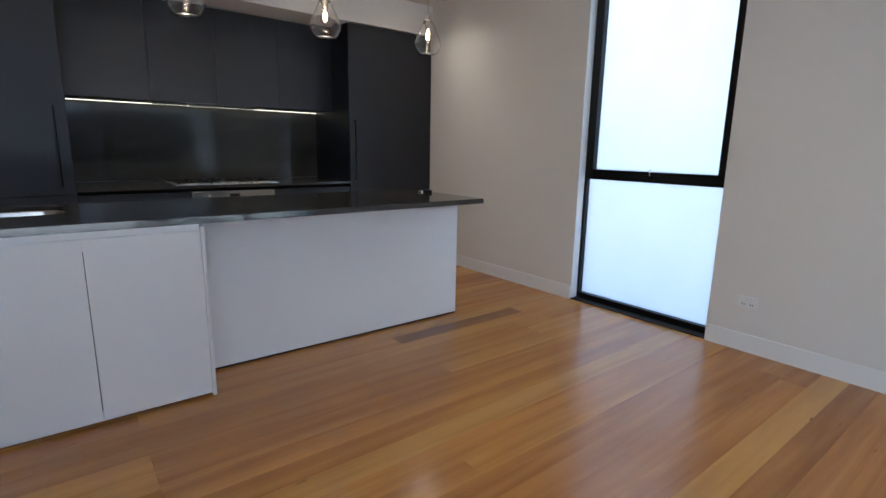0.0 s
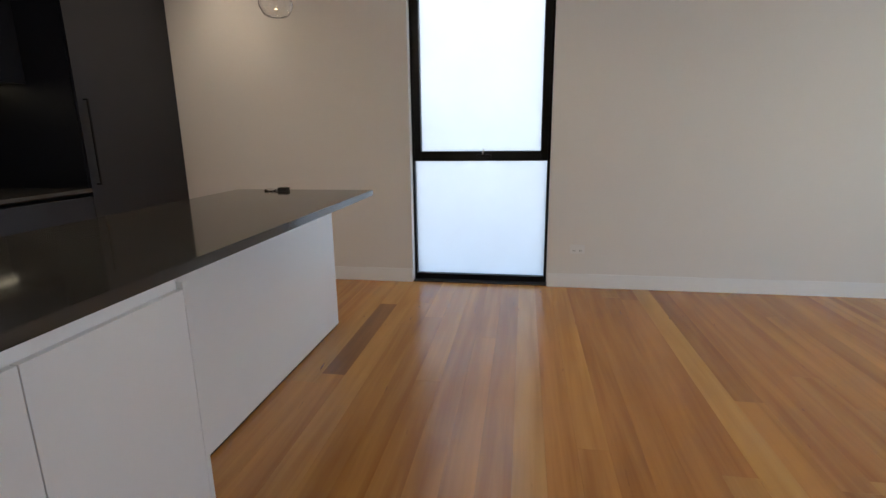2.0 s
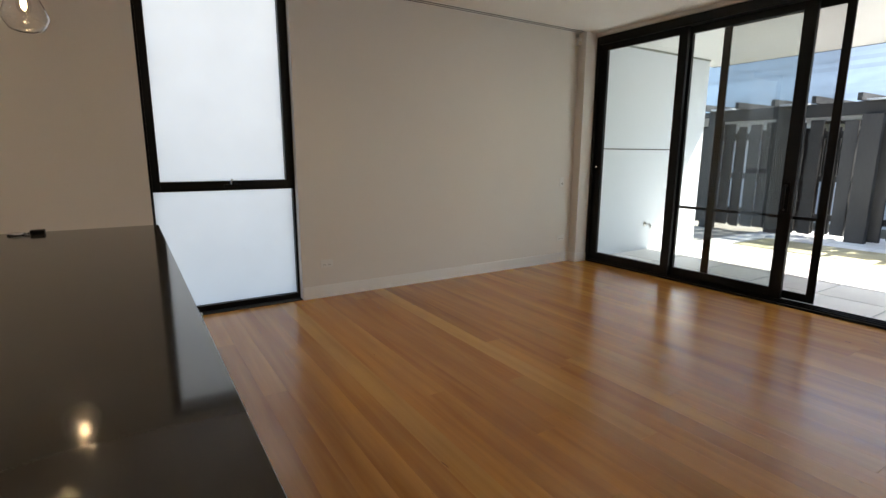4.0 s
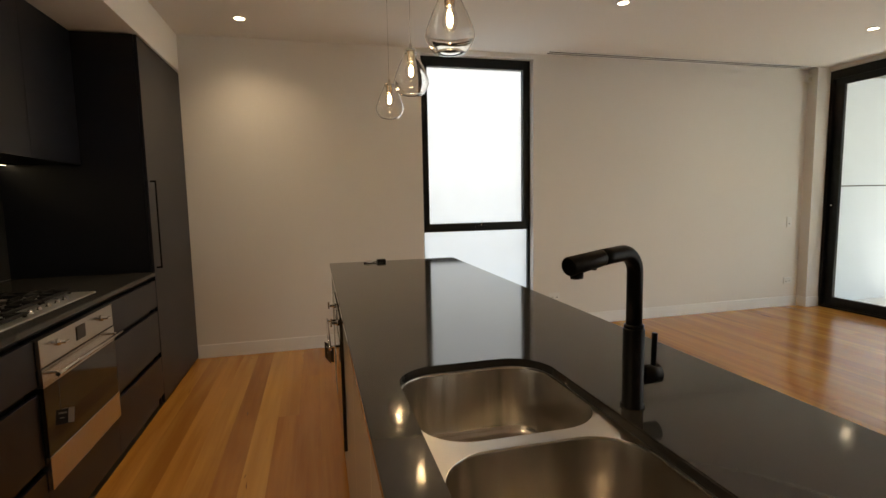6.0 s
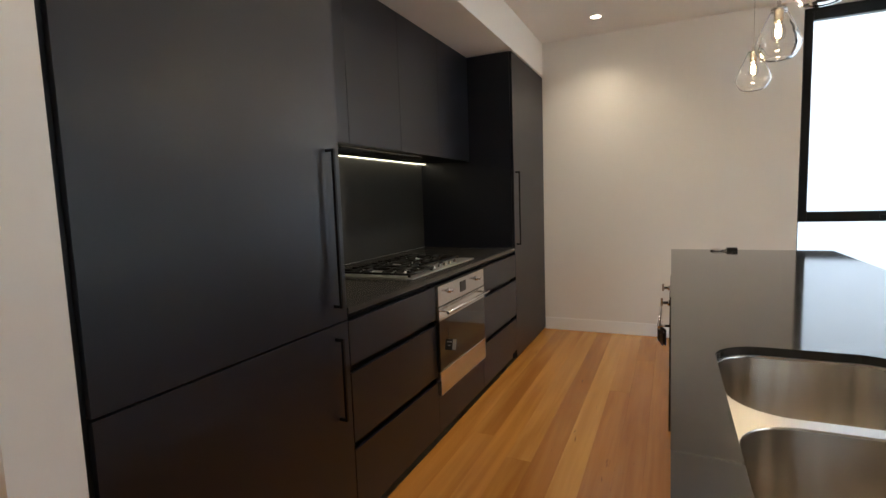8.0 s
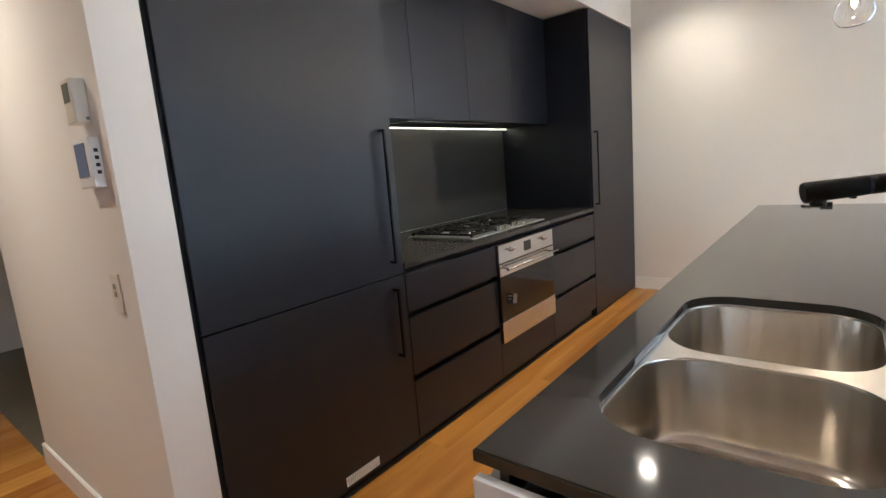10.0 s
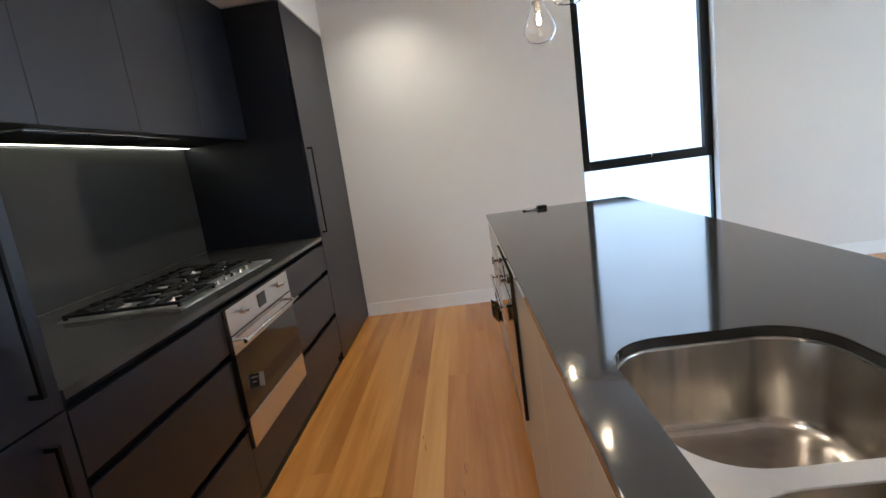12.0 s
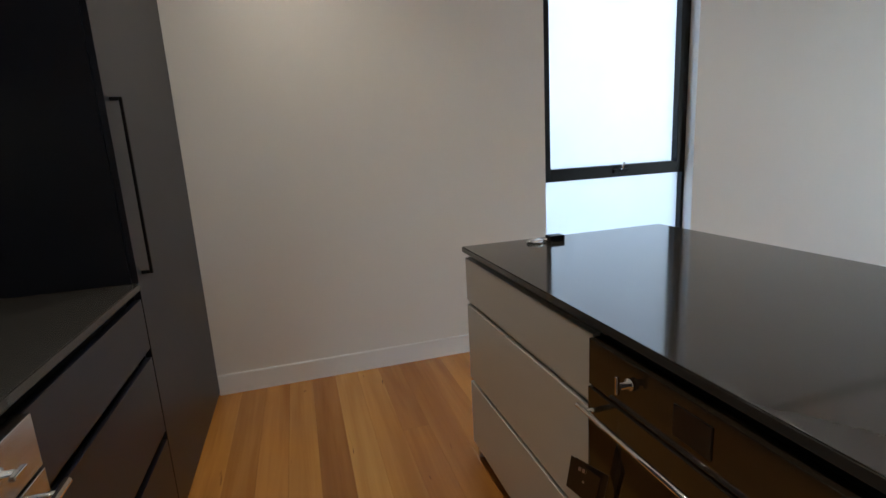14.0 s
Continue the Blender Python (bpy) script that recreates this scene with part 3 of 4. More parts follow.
def oven(x0, x1, y, into, z0, z1, panel, glass, label, tag_x, low_steel, size=1.0, drop=0.0):
    """A built-in oven; into: +1 when its body lies towards +y."""
    w = x1 - x0

    def slab(dx0, dx1, d0, d1, a, b):
        p, q = sorted((y + into * d0, y + into * d1))
        return (dx0, dx1, p, q, a, b)
    t = thing("oven", ((x0 + x1) / 2, y + into * 0.3, z0), label, "oven", "built-in ovens")
    part("body", boxes(slab(x0 + 0.004, x1 - 0.004, 0.02, 0.56, z0 + 0.004, z1 - 0.004)), CARCASS, t)
    cp = part("control_panel", boxes(slab(x0 + 0.002, x1 - 0.002, -0.012, 0.02, z1 - 0.112, z1 - 0.002), bevel=0.002), panel, t)
    for k in ((0.20, 0.80) if into > 0 else (0.13, 0.75)):
        kx, kz = x0 + w * k, z1 - 0.045
        ks = 0.85 if low_steel else 0.75
        kn = part("knob", tube([(kx, y - into * 0.012, kz), (kx, y - into * 0.020, kz), (kx, y - into * 0.022, kz), (kx, y - into * 0.040, kz)], [0.017 * ks, 0.017 * ks, 0.0095 * ks, 0.0085 * ks], 20), CHROME, cp, "chrome control knob")
        part("knob_grip", boxes(slab(kx - 0.024 * ks, kx + 0.024 * ks, -0.050, -0.040, kz - 0.004, kz + 0.004) if low_steel else slab(kx - 0.0035, kx + 0.0035, -0.049, -0.041, kz - 0.016, kz + 0.022), bevel=0.002), CHROME, kn)
    dx = x0 + w * 0.49
    part("display", boxes(slab(dx - 0.042, dx + 0.042, -0.0145, -0.012, z1 - 0.085, z1 - 0.025)), OVEN_GLASS if panel is STEEL else BLACK_CARD, cp, "small dark clock display")
    dr = part("oven_door", boxes(slab(x0 + 0.002, x1 - 0.002, -0.014, 0.018, z1 - 0.192, z1 - 0.118), bevel=0.002), panel, t)
    part("door_glass", boxes(slab(x0 + 0.002, x1 - 0.002, -0.013, 0.018, z0 + (0.135 if low_steel else 0.002), z1 - 0.192), bevel=0.002), glass, dr, "dark reflective door glass")
    if low_steel:
        part("lower_panel", boxes(slab(x0 + 0.002, x1 - 0.002, -0.014, 0.018, z0 + 0.002, z0 + 0.135), bevel=0.002), panel, dr, "brushed steel lower door panel")
    hz = z1 - 0.145
    h = part("handle", tube([(x0 + 0.025, y - into * 0.055, hz), (x1 - 0.025, y - into * 0.055, hz)], 0.0085 if low_steel else 0.0062, 14), CHROME, dr, "chrome bar handle")
    for hx in (x0 + 0.06, x1 - 0.06):
        part("bracket", tube([(hx, y - into * 0.014, hz), (hx, y - into * 0.055, hz)], 0.006, 10), CHROME, h)
    part("seal_gap", boxes(slab(x0 + 0.004, x1 - 0.004, 0.0, 0.018, z1 - 0.118, z1 - 0.112)), CARCASS, t)
    # swing tag tied to the handle
    tag = thing("swing_tag", (tag_x, y - into * 0.05, z1 - 0.285 - drop - 0.055 * size), "small black and silver folded swing tag hanging from the oven handle" if low_steel else "small black folded swing tag hanging from the oven handle", "tag", "oven swing tags")
    tilt = Matrix.Rotation(radians(14 * into), 4, "Y") @ Matrix.Rotation(radians(-34 * into), 4, "Z")
    c = Vector((tag_x, y - into * 0.05, z1 - 0.285 - drop))
    for k, lab in ((0, "tag"), (1, "tag_back")):
        bm = boxes((-0.044 * size, 0.044 * size, -0.0008, 0.0008, -0.055 * size, 0.055 * size))
        bmesh.ops.transform(bm, matrix=Matrix.Translation(c + Vector(((0.026 if low_steel else 0.012) * k, -into * 0.008 * k, -0.006 * k))) @ tilt @ Matrix.Rotation(radians(-12 * k), 4, "Z"), verts=bm.verts)
        card = part(lab, bm, SILVER_FOIL if k and low_steel else BLACK_CARD, tag)
        if k == 0:
            bm = boxes(*[(-0.026 + j * 0.010, -0.019 + j * 0.010, -into * 0.0026, -into * 0.0012, 0.022, 0.034) if into > 0 else (-0.026 + j * 0.010, -0.019 + j * 0.010, 0.0012, 0.0026, 0.022, 0.034) for j in range(6)],
                       (-0.016, 0.016, -0.0026, -0.0012, -0.012, -0.005) if into > 0 else (-0.016, 0.016, 0.0012, 0.0026, -0.012, -0.005))
            bmesh.ops.transform(bm, matrix=Matrix.Translation(c) @ tilt @ Matrix.Diagonal((size, 1, size, 1)), verts=bm.verts)
            part("print", bm, SILVER_FOIL, card, "illegible print")
    part("cord", tube([(tag_x, y - into * 0.052, hz - 0.006), c + Vector((0, into * 0.002, 0.053 * size))], 0.0007, 6), BLACK_CARD, tag)
    return t


oven(1.228, 1.934, CAB - 0.004, 1, 0.260, 0.863, STEEL, OVEN_GLASS, "stainless steel built-in oven with a dark glass door", 1.262, True, 0.52, 0.035)

# ---- gas hob ----
HX0, HX1, HY0, HY1, HZ = 1.128, 2.012, 5.105, 5.625, 0.916
hob = thing("gas_hob", ((HX0 + HX1) / 2, (HY0 + HY1) / 2, HZ), "stainless steel five-burner gas hob with black cast-iron trivets", "hob")
bm = plate(rounded(HX0, HX1, HY0, HY1, 0.012, 3), [], HZ, HZ + 0.0035, 0.0015)
part("base", bm, HOB_STEEL, hob)
BURNERS = ((1.285, 5.48, 0.036), (1.285, 5.25, 0.048), (1.568, 5.42, 0.062), (1.848, 5.50, 0.048), (1.848, 5.32, 0.032))
for bx, by, br in BURNERS:
    b = part("burner", lathe([(br * 1.35, 0.0), (br * 1.35, 0.006), (br * 1.05, 0.010), (br, 0.018), (0, 0.018)], (bx, by, HZ + 0.0035), 20), HOB_STEEL, hob, "steel gas burner ring")
    part("burner_cap", lathe([(br * 0.92, 0.018), (br * 0.95, 0.024), (br * 0.75, 0.028), (0, 0.029)], (bx, by, HZ + 0.0035), 20), IRON, b)
TZ = HZ + 0.021
for x0, x1 in ((1.146, 1.423), (1.433, 1.703), (1.713, 1.983)):
    y0, y1 = (5.135 if x0 < 1.4 else 5.21), 5.60
    bars = [(x0, x1, y0, y0 + 0.012, TZ - 0.008, TZ + 0.004), (x0, x1, y1 - 0.012, y1, TZ - 0.008, TZ + 0.004), (x0, x0 + 0.012, y0 + 0.012, y1 - 0.012, TZ - 0.008, TZ + 0.004), (x1 - 0.012, x1, y0 + 0.012, y1 - 0.012, TZ - 0.008, TZ + 0.004)]
    xm = (x0 + x1) / 2
    for yy in (y0 + (y1 - y0) * 0.20, y0 + (y1 - y0) * 0.36, y0 + (y1 - y0) * 0.64, y0 + (y1 - y0) * 0.80):
        bars += [(x0 + 0.012, xm - 0.03, yy - 0.0065, yy + 0.0065, TZ - 0.006, TZ + 0.010), (xm + 0.03, x1 - 0.012, yy - 0.0065, yy + 0.0065, TZ - 0.006, TZ + 0.010)]
    bars += [(xm - 0.005, xm + 0.005, y0 + 0.012, y0 + 0.075, TZ - 0.006, TZ + 0.010), (xm - 0.005, xm + 0.005, y1 - 0.075, y1 - 0.012, TZ - 0.006, TZ + 0.010), (xm - 0.005, xm + 0.005, y0 + 0.14, y1 - 0.14, TZ - 0.006, TZ + 0.010)]
    for dxm in (-0.075, 0.075):
        bars += [(xm + dxm - 0.005, xm + dxm + 0.005, y0 + 0.012, y0 + 0.05, TZ - 0.006, TZ + 0.008), (xm + dxm - 0.005, xm + dxm + 0.005, y1 - 0.05, y1 - 0.012, TZ - 0.006, TZ + 0.008)]
    for fx in (x0, x1 - 0.012):
        for fy in (y0, y1 - 0.012):
            bars.append((fx, fx + 0.012, fy, fy + 0.012, HZ + 0.0035, TZ - 0.008))
    part("trivet", boxes(*bars), IRON, hob, "black cast-iron trivet")
for k in range(5):
    part("knob", lathe([(0.0135, 0), (0.0135, 0.002), (0.0095, 0.004), (0.0085, 0.013), (0.0065, 0.015), (0, 0.015)], (1.490 + k * 0.076, 5.158, HZ + 0.0035), 18), CHROME, hob, "chrome gas knob")

# ---- island ----
IX0, IX1, IY0, IY1, TOP = -0.640, 2.692, 2.972, 3.892, 0.92
hole = rounded(-0.486, 0.336, 3.386, 3.792, 0.112, 10)
slab_top = plate([(IX0, IY0), (IX1, IY0), (IX1, IY1), (IX0, IY1)], [hole], 0.886, TOP, 0.0025)
for v in slab_top.verts:      # the edge is thinner on the kitchen side
    if v.co.y > IY1 - 0.004 and v.co.z < 0.9:
        v.co.z += 0.014
solid("island_benchtop", slab_top, STONE, "long charcoal stone island benchtop with a sink cut-out", "benchtop")
FRONT, BKF, KNEE = 2.952, 3.882, 3.254      # cabinet door face, kitchen-side face, knee recess
isl = thing("island_cabinet", (0.25, 3.4, 0), "white laminate island cupboards under the stone top", "cabinet", "island cabinets")
part("body", boxes((IX0 + 0.002, 0.836, FRONT + 0.037, BKF - 0.022, 0.05, 0.66), (0.45, 0.836, FRONT + 0.037, BKF - 0.022, 0.66, 0.855), (IX0 + 0.002, 0.45, FRONT + 0.037, 3.35, 0.66, 0.855)), CARCASS, isl)
part("rail", boxes((IX0 + 0.002, 0.838, FRONT + 0.0205, FRONT + 0.036, 0.80, 0.8855)), WHITE_LAM, isl, "recessed white finger rail under the top")
part("rail", boxes((IX0 + 0.002, 1.19, BKF - 0.05, BKF - 0.035, 0.855, 0.8985)), CARCASS, isl, "recessed rail under the top")
for x1, y0 in ((0.838, FRONT + 0.035), (1.19, BKF - 0.05)):
    part("kickboard", boxes((IX0 + 0.01, x1 - 0.002, y0 + 0.004, y0 + 0.02, 0, 0.05) if y0 < 3.2 else (IX0 + 0.01, x1, y0 - 0.016, y0, 0, 0.05)), WHITE_LAM, isl)
for x0, x1 in ((IX0, 0.374), (0.374, 0.838)):
    front("door", x0, x1, 0.018, 0.858, isl, y=FRONT, material=WHITE_LAM)
part("end_panel", boxes((0.839, 0.857, FRONT, KNEE, 0.0, 0.876), bevel=0.0012), WHITE_LAM, isl)
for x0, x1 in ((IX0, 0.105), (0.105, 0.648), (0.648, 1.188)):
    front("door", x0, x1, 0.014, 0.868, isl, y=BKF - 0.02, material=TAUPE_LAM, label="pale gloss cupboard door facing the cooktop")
part("end_panel", boxes((IX0 - 0.018, IX0, FRONT, BKF, 0.0, 0.885), bevel=0.0012), WHITE_LAM, isl)
knee = thing("island_back_panel", (1.77, KNEE, 0), "white laminate panel behind the island knee recess", "panel", "island cabinets")
part("panel", boxes((0.859, IX1 - 0.004, KNEE, KNEE + 0.018, 0.013, 0.885), bevel=0.0012), WHITE_LAM, knee)
part("shadow_strip", boxes((0.859, IX1 - 0.008, KNEE + 0.006, KNEE + 0.016, 0.0, 0.013)), CARCASS, knee)
ends = thing("drawer_cabinet", (2.25, 3.6, 0), "pale gloss three-drawer island unit with finger-pull gaps", "drawer unit", "island cabinets")
part("body", boxes((1.808, IX1 - 0.022, KNEE + 0.02, BKF - 0.026, 0.06, 0.864)), CARCASS, ends)
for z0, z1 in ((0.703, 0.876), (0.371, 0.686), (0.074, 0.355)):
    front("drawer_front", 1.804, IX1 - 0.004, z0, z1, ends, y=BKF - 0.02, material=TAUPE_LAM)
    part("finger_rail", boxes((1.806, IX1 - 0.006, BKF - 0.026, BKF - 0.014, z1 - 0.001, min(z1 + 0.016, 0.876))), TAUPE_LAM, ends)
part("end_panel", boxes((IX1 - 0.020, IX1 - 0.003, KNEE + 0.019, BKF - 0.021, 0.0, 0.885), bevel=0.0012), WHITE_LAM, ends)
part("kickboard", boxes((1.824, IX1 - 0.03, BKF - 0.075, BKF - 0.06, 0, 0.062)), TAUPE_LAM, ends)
part("rail", boxes((1.19, IX1 - 0.022, BKF - 0.05, BKF - 0.035, 0.864, 0.8985)), RAIL_DARK, ends, "black recessed rail under the top")
filler = thing("island_oven_cabinet", (1.5, 3.6, 0), "pale gloss panel under the island oven", "cabinet", "island cabinets")
part("body", boxes((1.192, 1.802, KNEE + 0.02, BKF - 0.024, 0.06, 0.262)), CARCASS, filler)
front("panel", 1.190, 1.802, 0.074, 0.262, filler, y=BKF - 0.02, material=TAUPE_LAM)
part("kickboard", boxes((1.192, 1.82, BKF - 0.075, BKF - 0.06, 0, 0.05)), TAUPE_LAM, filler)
oven(1.192, 1.801, BKF + 0.002, -1, 0.266, 0.874, BRONZE, OVEN_GLASS, "dark bronze built-in oven with a black glass door", 1.738, False, 0.88, 0.031)

# ---- sink and tap ----
sink = thing("kitchen_sink", (-0.075, 3.589, 0.70), "brushed stainless double-bowl undermount sink in the island", "sink")
BOWLS = ((-0.482, -0.094), (-0.056, 0.332))
SY0, SY1 = 3.390, 3.788
part("deck", plate(rounded(-0.4855, 0.3355, 3.3865, 3.7915, 0.1115, 10), [rounded(a, b, SY0, SY1, 0.108, 8) for a, b in BOWLS], 0.896, 0.8985), RIM, sink, "satin steel rim and divider")
for a, b in BOWLS:
    bm = bmesh.new()
    rings = []
    for z, inset, r in ((0.8985, 0.0, 0.108), (0.8965, 0.0012, 0.107), (0.893, 0.002, 0.106), (0.74, 0.006, 0.10), (0.728, 0.010, 0.096), (0.717, 0.020, 0.086), (0.712, 0.036, 0.07)):
        rings.append([bm.verts.new((x, y, z)) for x, y in rounded(a + inset, b - inset, SY0 + inset, SY1 - inset, r, 8)])
    for p, q in zip(rings, rings[1:]):
        for k in range(len(p)):
            bm.faces.new((p[k], p[(k + 1) % len(p)], q[(k + 1) % len(p)], q[k])).smooth = True
    bm.faces.new(rings[-1])
    bmesh.ops.recalc_face_normals(bm, faces=bm.faces)
    bowl = part("bowl", bm, BOWL, sink)
    part("drain", lathe([(0.044, 0.002), (0.040, 0.004), (0.030, 0.001), (0.012, 0.0015), (0, 0.0015)], ((a + b) / 2, 3.587, 0.712), 24), CHROME, bowl)

TX, TY = -0.038, 3.332
tap = thing("mixer_tap", (TX, TY, TOP), "matte black pull-out kitchen mixer tap beside the sink", "tap")
SWING = Vector((-0.36, 0.933, 0.0)).normalized()         # the way the spout points


def along(out, z):
    return (TX + SWING.x * out, TY + SWING.y * out, z)


part("tap_body", lathe([(0.026, 0), (0.026, 0.004), (0.0225, 0.006), (0.0225, 0.168), (0.020, 0.171), (0, 0.171)], (TX, TY, TOP), 28), BLACK_METAL, tap)
part("collar", lathe([(0.0165, 0.171), (0.0205, 0.1715), (0.0205, 0.178), (0.0165, 0.179)], (TX, TY, TOP), 28), BLACK_METAL, tap)
arc = [along(0, TOP + 0.168), along(0, 1.208)] + [along(0.045 * (1 - math.cos(radians(a))), 1.208 + 0.045 * math.sin(radians(a))) for a in range(10, 91, 10)]
arc += [along(0.09, 1.2510), along(0.112, 1.2495)]
part("spout", tube(arc, 0.0165, 18), BLACK_METAL, tap)
head = part("spray_head", tube([along(0.1125, 1.2494), along(0.118, 1.2489), along(0.206, 1.241), along(0.209, 1.2406)], [0.0162, 0.0168, 0.0185, 0.0165], 20), BLACK_METAL, tap)
part("nozzle", tube([along(0.186, 1.229), along(0.185, 1.217)], [0.013, 0.012], 16), BLACK_METAL, head)
part("spray_button", tube([along(0.135, 1.2315), along(0.135, 1.2275)], [0.006, 0.005], 10), BLACK_METAL, head)
part("lever_hub", tube([(TX, TY - 0.02, 0.985), (TX, TY - 0.062, 0.985)], [0.0205, 0.0205], 20), BLACK_METAL, tap)
part("lever", tube([(TX, TY - 0.050, 0.995), (TX, TY - 0.052, 1.075)], [0.006, 0.006], 12), BLACK_METAL, tap, "slim black lever")

# small hardware left on the island top
clip = thing("cabinet_catch", (2.60, 3.62, TOP), "small chrome catch lying on the stone benchtop", "hardware")
bm = lathe([(0.0, 0.0), (0.030, 0.0), (0.034, 0.005), (0.028, 0.012), (0.012, 0.017), (0, 0.017)], (0, 0, 0), 20)
bmesh.ops.transform(bm, matrix=Matrix.Translation((2.60, 3.62, TOP)) @ Matrix.Diagonal((0.75, 1.15, 1, 1)), verts=bm.verts)
part("cover", bm, CHROME, clip)
part("stem", tube([(2.60, 3.585, TOP + 0.008), (2.602, 3.565, TOP + 0.008)], 0.006, 10), CHROME, clip)
solid("catch_block", boxes((2.585, 2.632, 3.500, 3.562, TOP, TOP + 0.022), bevel=0.004), BLACK_METAL, "small black plastic block lying on the stone benchtop", "hardware")

# ---- pendants and ceiling fittings ----


def pendant(x):
    z, y, k = 1.922, 3.447, 0.9
    t = thing("pendant_light", (x, y, z), "clear pear-shaped glass pendant with a glowing filament bulb", "pendant light", "pendants over the island")

    def turned(pairs, sides):
        return lathe([(r * k, h * k) for r, h in pairs], (x, y, z), sides)
    prof = [(0.046, 0.000), (0.066, 0.003), (0.078, 0.012), (0.094, 0.038), (0.104, 0.060), (0.1065, 0.070), (0.1045, 0.084), (0.092, 0.122), (0.075, 0.164), (0.058, 0.200), (0.043, 0.232), (0.035, 0.252)]
    inner = [(r - 0.0034, h + (0.0045 if h < 0.002 else 0.0035 if h < 0.02 else 0.001)) for r, h in reversed(prof)]
    shade = part("glass_shade", turned(prof + inner + [prof[0]], 48), SHADE_GLASS, t, "clear blown glass shade")
    shade.visible_shadow = False
    part("cap", turned([(0.0, 0.262), (0.034, 0.260), (0.0365, 0.254), (0.0365, 0.246), (0.024, 0.246), (0.022, 0.190), (0, 0.190)], 24), STEEL, t, "brushed metal lamp holder")
    part("stem", turned([(0.009, 0.262), (0.009, 0.292), (0.004, 0.296), (0, 0.296)], 14), STEEL, t)
    bulb = part("bulb", turned([(0.014, 0.192), (0.027, 0.166), (0.034, 0.138), (0.030, 0.108), (0.014, 0.090), (0, 0.087)], 24), BULB_GLASS, t)
    part("filament", turned([(0.0, 0.108), (0.009, 0.112), (0.0125, 0.124), (0.0125, 0.150), (0.008, 0.166), (0, 0.170)], 14), FILAMENT, bulb, "glowing warm filament")
    part("cord", tube([(x, y, z + 0.264), (x, y, H - 0.02)], 0.0013, 8), STEEL, t)
    part("canopy", lathe([(0.058, H - z), (0.058, H - z - 0.010), (0.050, H - z - 0.018), (0.010, H - z - 0.046), (0, H - z - 0.048)], (x, y, z), 24), STEEL, t)


for px in (0.962, 1.748, 2.536):
    pendant(px)

for dx, dy in DOWNLIGHTS:
    t = thing("downlight", (dx, dy, H - 0.004), "small round white recessed ceiling downlight, switched on", "downlight", "ceiling downlights")
    part("trim_ring", lathe([(0.052, 0.003), (0.052, 0.0), (0.040, -0.004), (0.037, 0.001), (0.037, 0.003)], (dx, dy, H - 0.003), 28), PLASTIC, t)
    part("lens", lathe([(0.037, 0.0), (0.03, 0.0008), (0, 0.001)], (dx, dy, H - 0.003), 28), LENS, t, "glowing lens")
slot = thing("air_vent", (3.66, 0.0, H - 0.01), "long linear slot air diffuser in the ceiling", "air vent")
part("frame", boxes((3.60, 3.612, -1.61, 1.70, H - 0.008, H + 0.0), (3.652, 3.662, -1.61, 1.70, H - 0.008, H), (3.70, 3.712, -1.61, 1.70, H - 0.008, H)), TRIM, slot)
part("slot", boxes((3.612, 3.652, -1.61, 1.70, H - 0.003, H - 0.001), (3.662, 3.70, -1.61, 1.70, H - 0.003, H - 0.001)), CARCASS, slot, "dark air slot")
pir = thing("motion_sensor", (3.73, -1.60, 2.62), "small white alarm motion sensor in the wall corner", "sensor")
part("body", boxes((3.70, 3.744, -1.638, -1.572, 2.62, 2.71), bevel=0.008), PLASTIC, pir)
part("lens", boxes((3.694, 3.701, -1.63, -1.58, 2.63, 2.668), bevel=0.003), CREAM, pir)


def plate_on_wall(name, y, z, w, h, label, rockers):
    t = thing(name, (XE - 0.005, y, z - h / 2), label, "wall plate", "wall plates")
    p = part("plate", boxes((XE - 0.009, XE, y - w / 2, y + w / 2, z - h / 2, z + h / 2), bevel=0.003), PLASTIC, t)
    for k in range(rockers):
        yy = y + (k - (rockers - 1) / 2) * w * 0.42
        part("rocker", boxes((XE - 0.012, XE - 0.009, yy - 0.008, yy + 0.008, z + h * 0.1, z + h * 0.34), bevel=0.001), PLASTIC, p)
        part("socket_slots", boxes((XE - 0.0098, XE - 0.009, yy - 0.009, yy - 0.005, z - h * 0.25, z - h * 0.08), (XE - 0.0098, XE - 0.009, yy + 0.005, yy + 0.009, z - h * 0.25, z - h * 0.08)), CARCASS, p)


plate_on_wall("power_outlet", 1.585, 0.325, 0.118, 0.074, "white double power outlet low on the wall", 2)
plate_on_wall("power_outlet", -1.475, 0.31, 0.118, 0.074, "white double power outlet near the garden doors", 2)
plate_on_wall("light_switch", -1.455, 1.01, 0.07, 0.116, "white light switch plate near the garden doors", 1)

# hall wall controls
th = thing("thermostat", (HX, 5.155, 1.537), "cream air-conditioning controller with a grey screen on the hall wall", "thermostat")
part("case", boxes((HX - 0.036, HX, 5.118, 5.192, 1.537, 1.658), bevel=0.004), CREAM, th)
part("screen", boxes((HX - 0.0375, HX - 0.036, 5.136, 5.184, 1.595, 1.646)), SCREEN_GREY, th)
part("button", boxes((HX - 0.012, HX - 0.004, 5.1165, 5.1182, 1.546, 1.554)), SCREEN_GREY, th)
ic = thing("intercom", (HX, 5.15, 1.358), "white intercom panel with a blue-grey screen on the hall wall", "intercom")
part("case", boxes((HX - 0.028, HX, 5.090, 5.214, 1.358, 1.497), bevel=0.004), PLASTIC, ic)
part("screen", boxes((HX - 0.0295, HX - 0.028, 5.122, 5.206, 1.390, 1.484)), SCREEN_BLUE, ic)
for k in range(4):
    part("button", boxes((HX - 0.018, HX - 0.008, 5.0885, 5.0902, 1.396 + k * 0.020, 1.406 + k * 0.020)), CARCASS, ic)
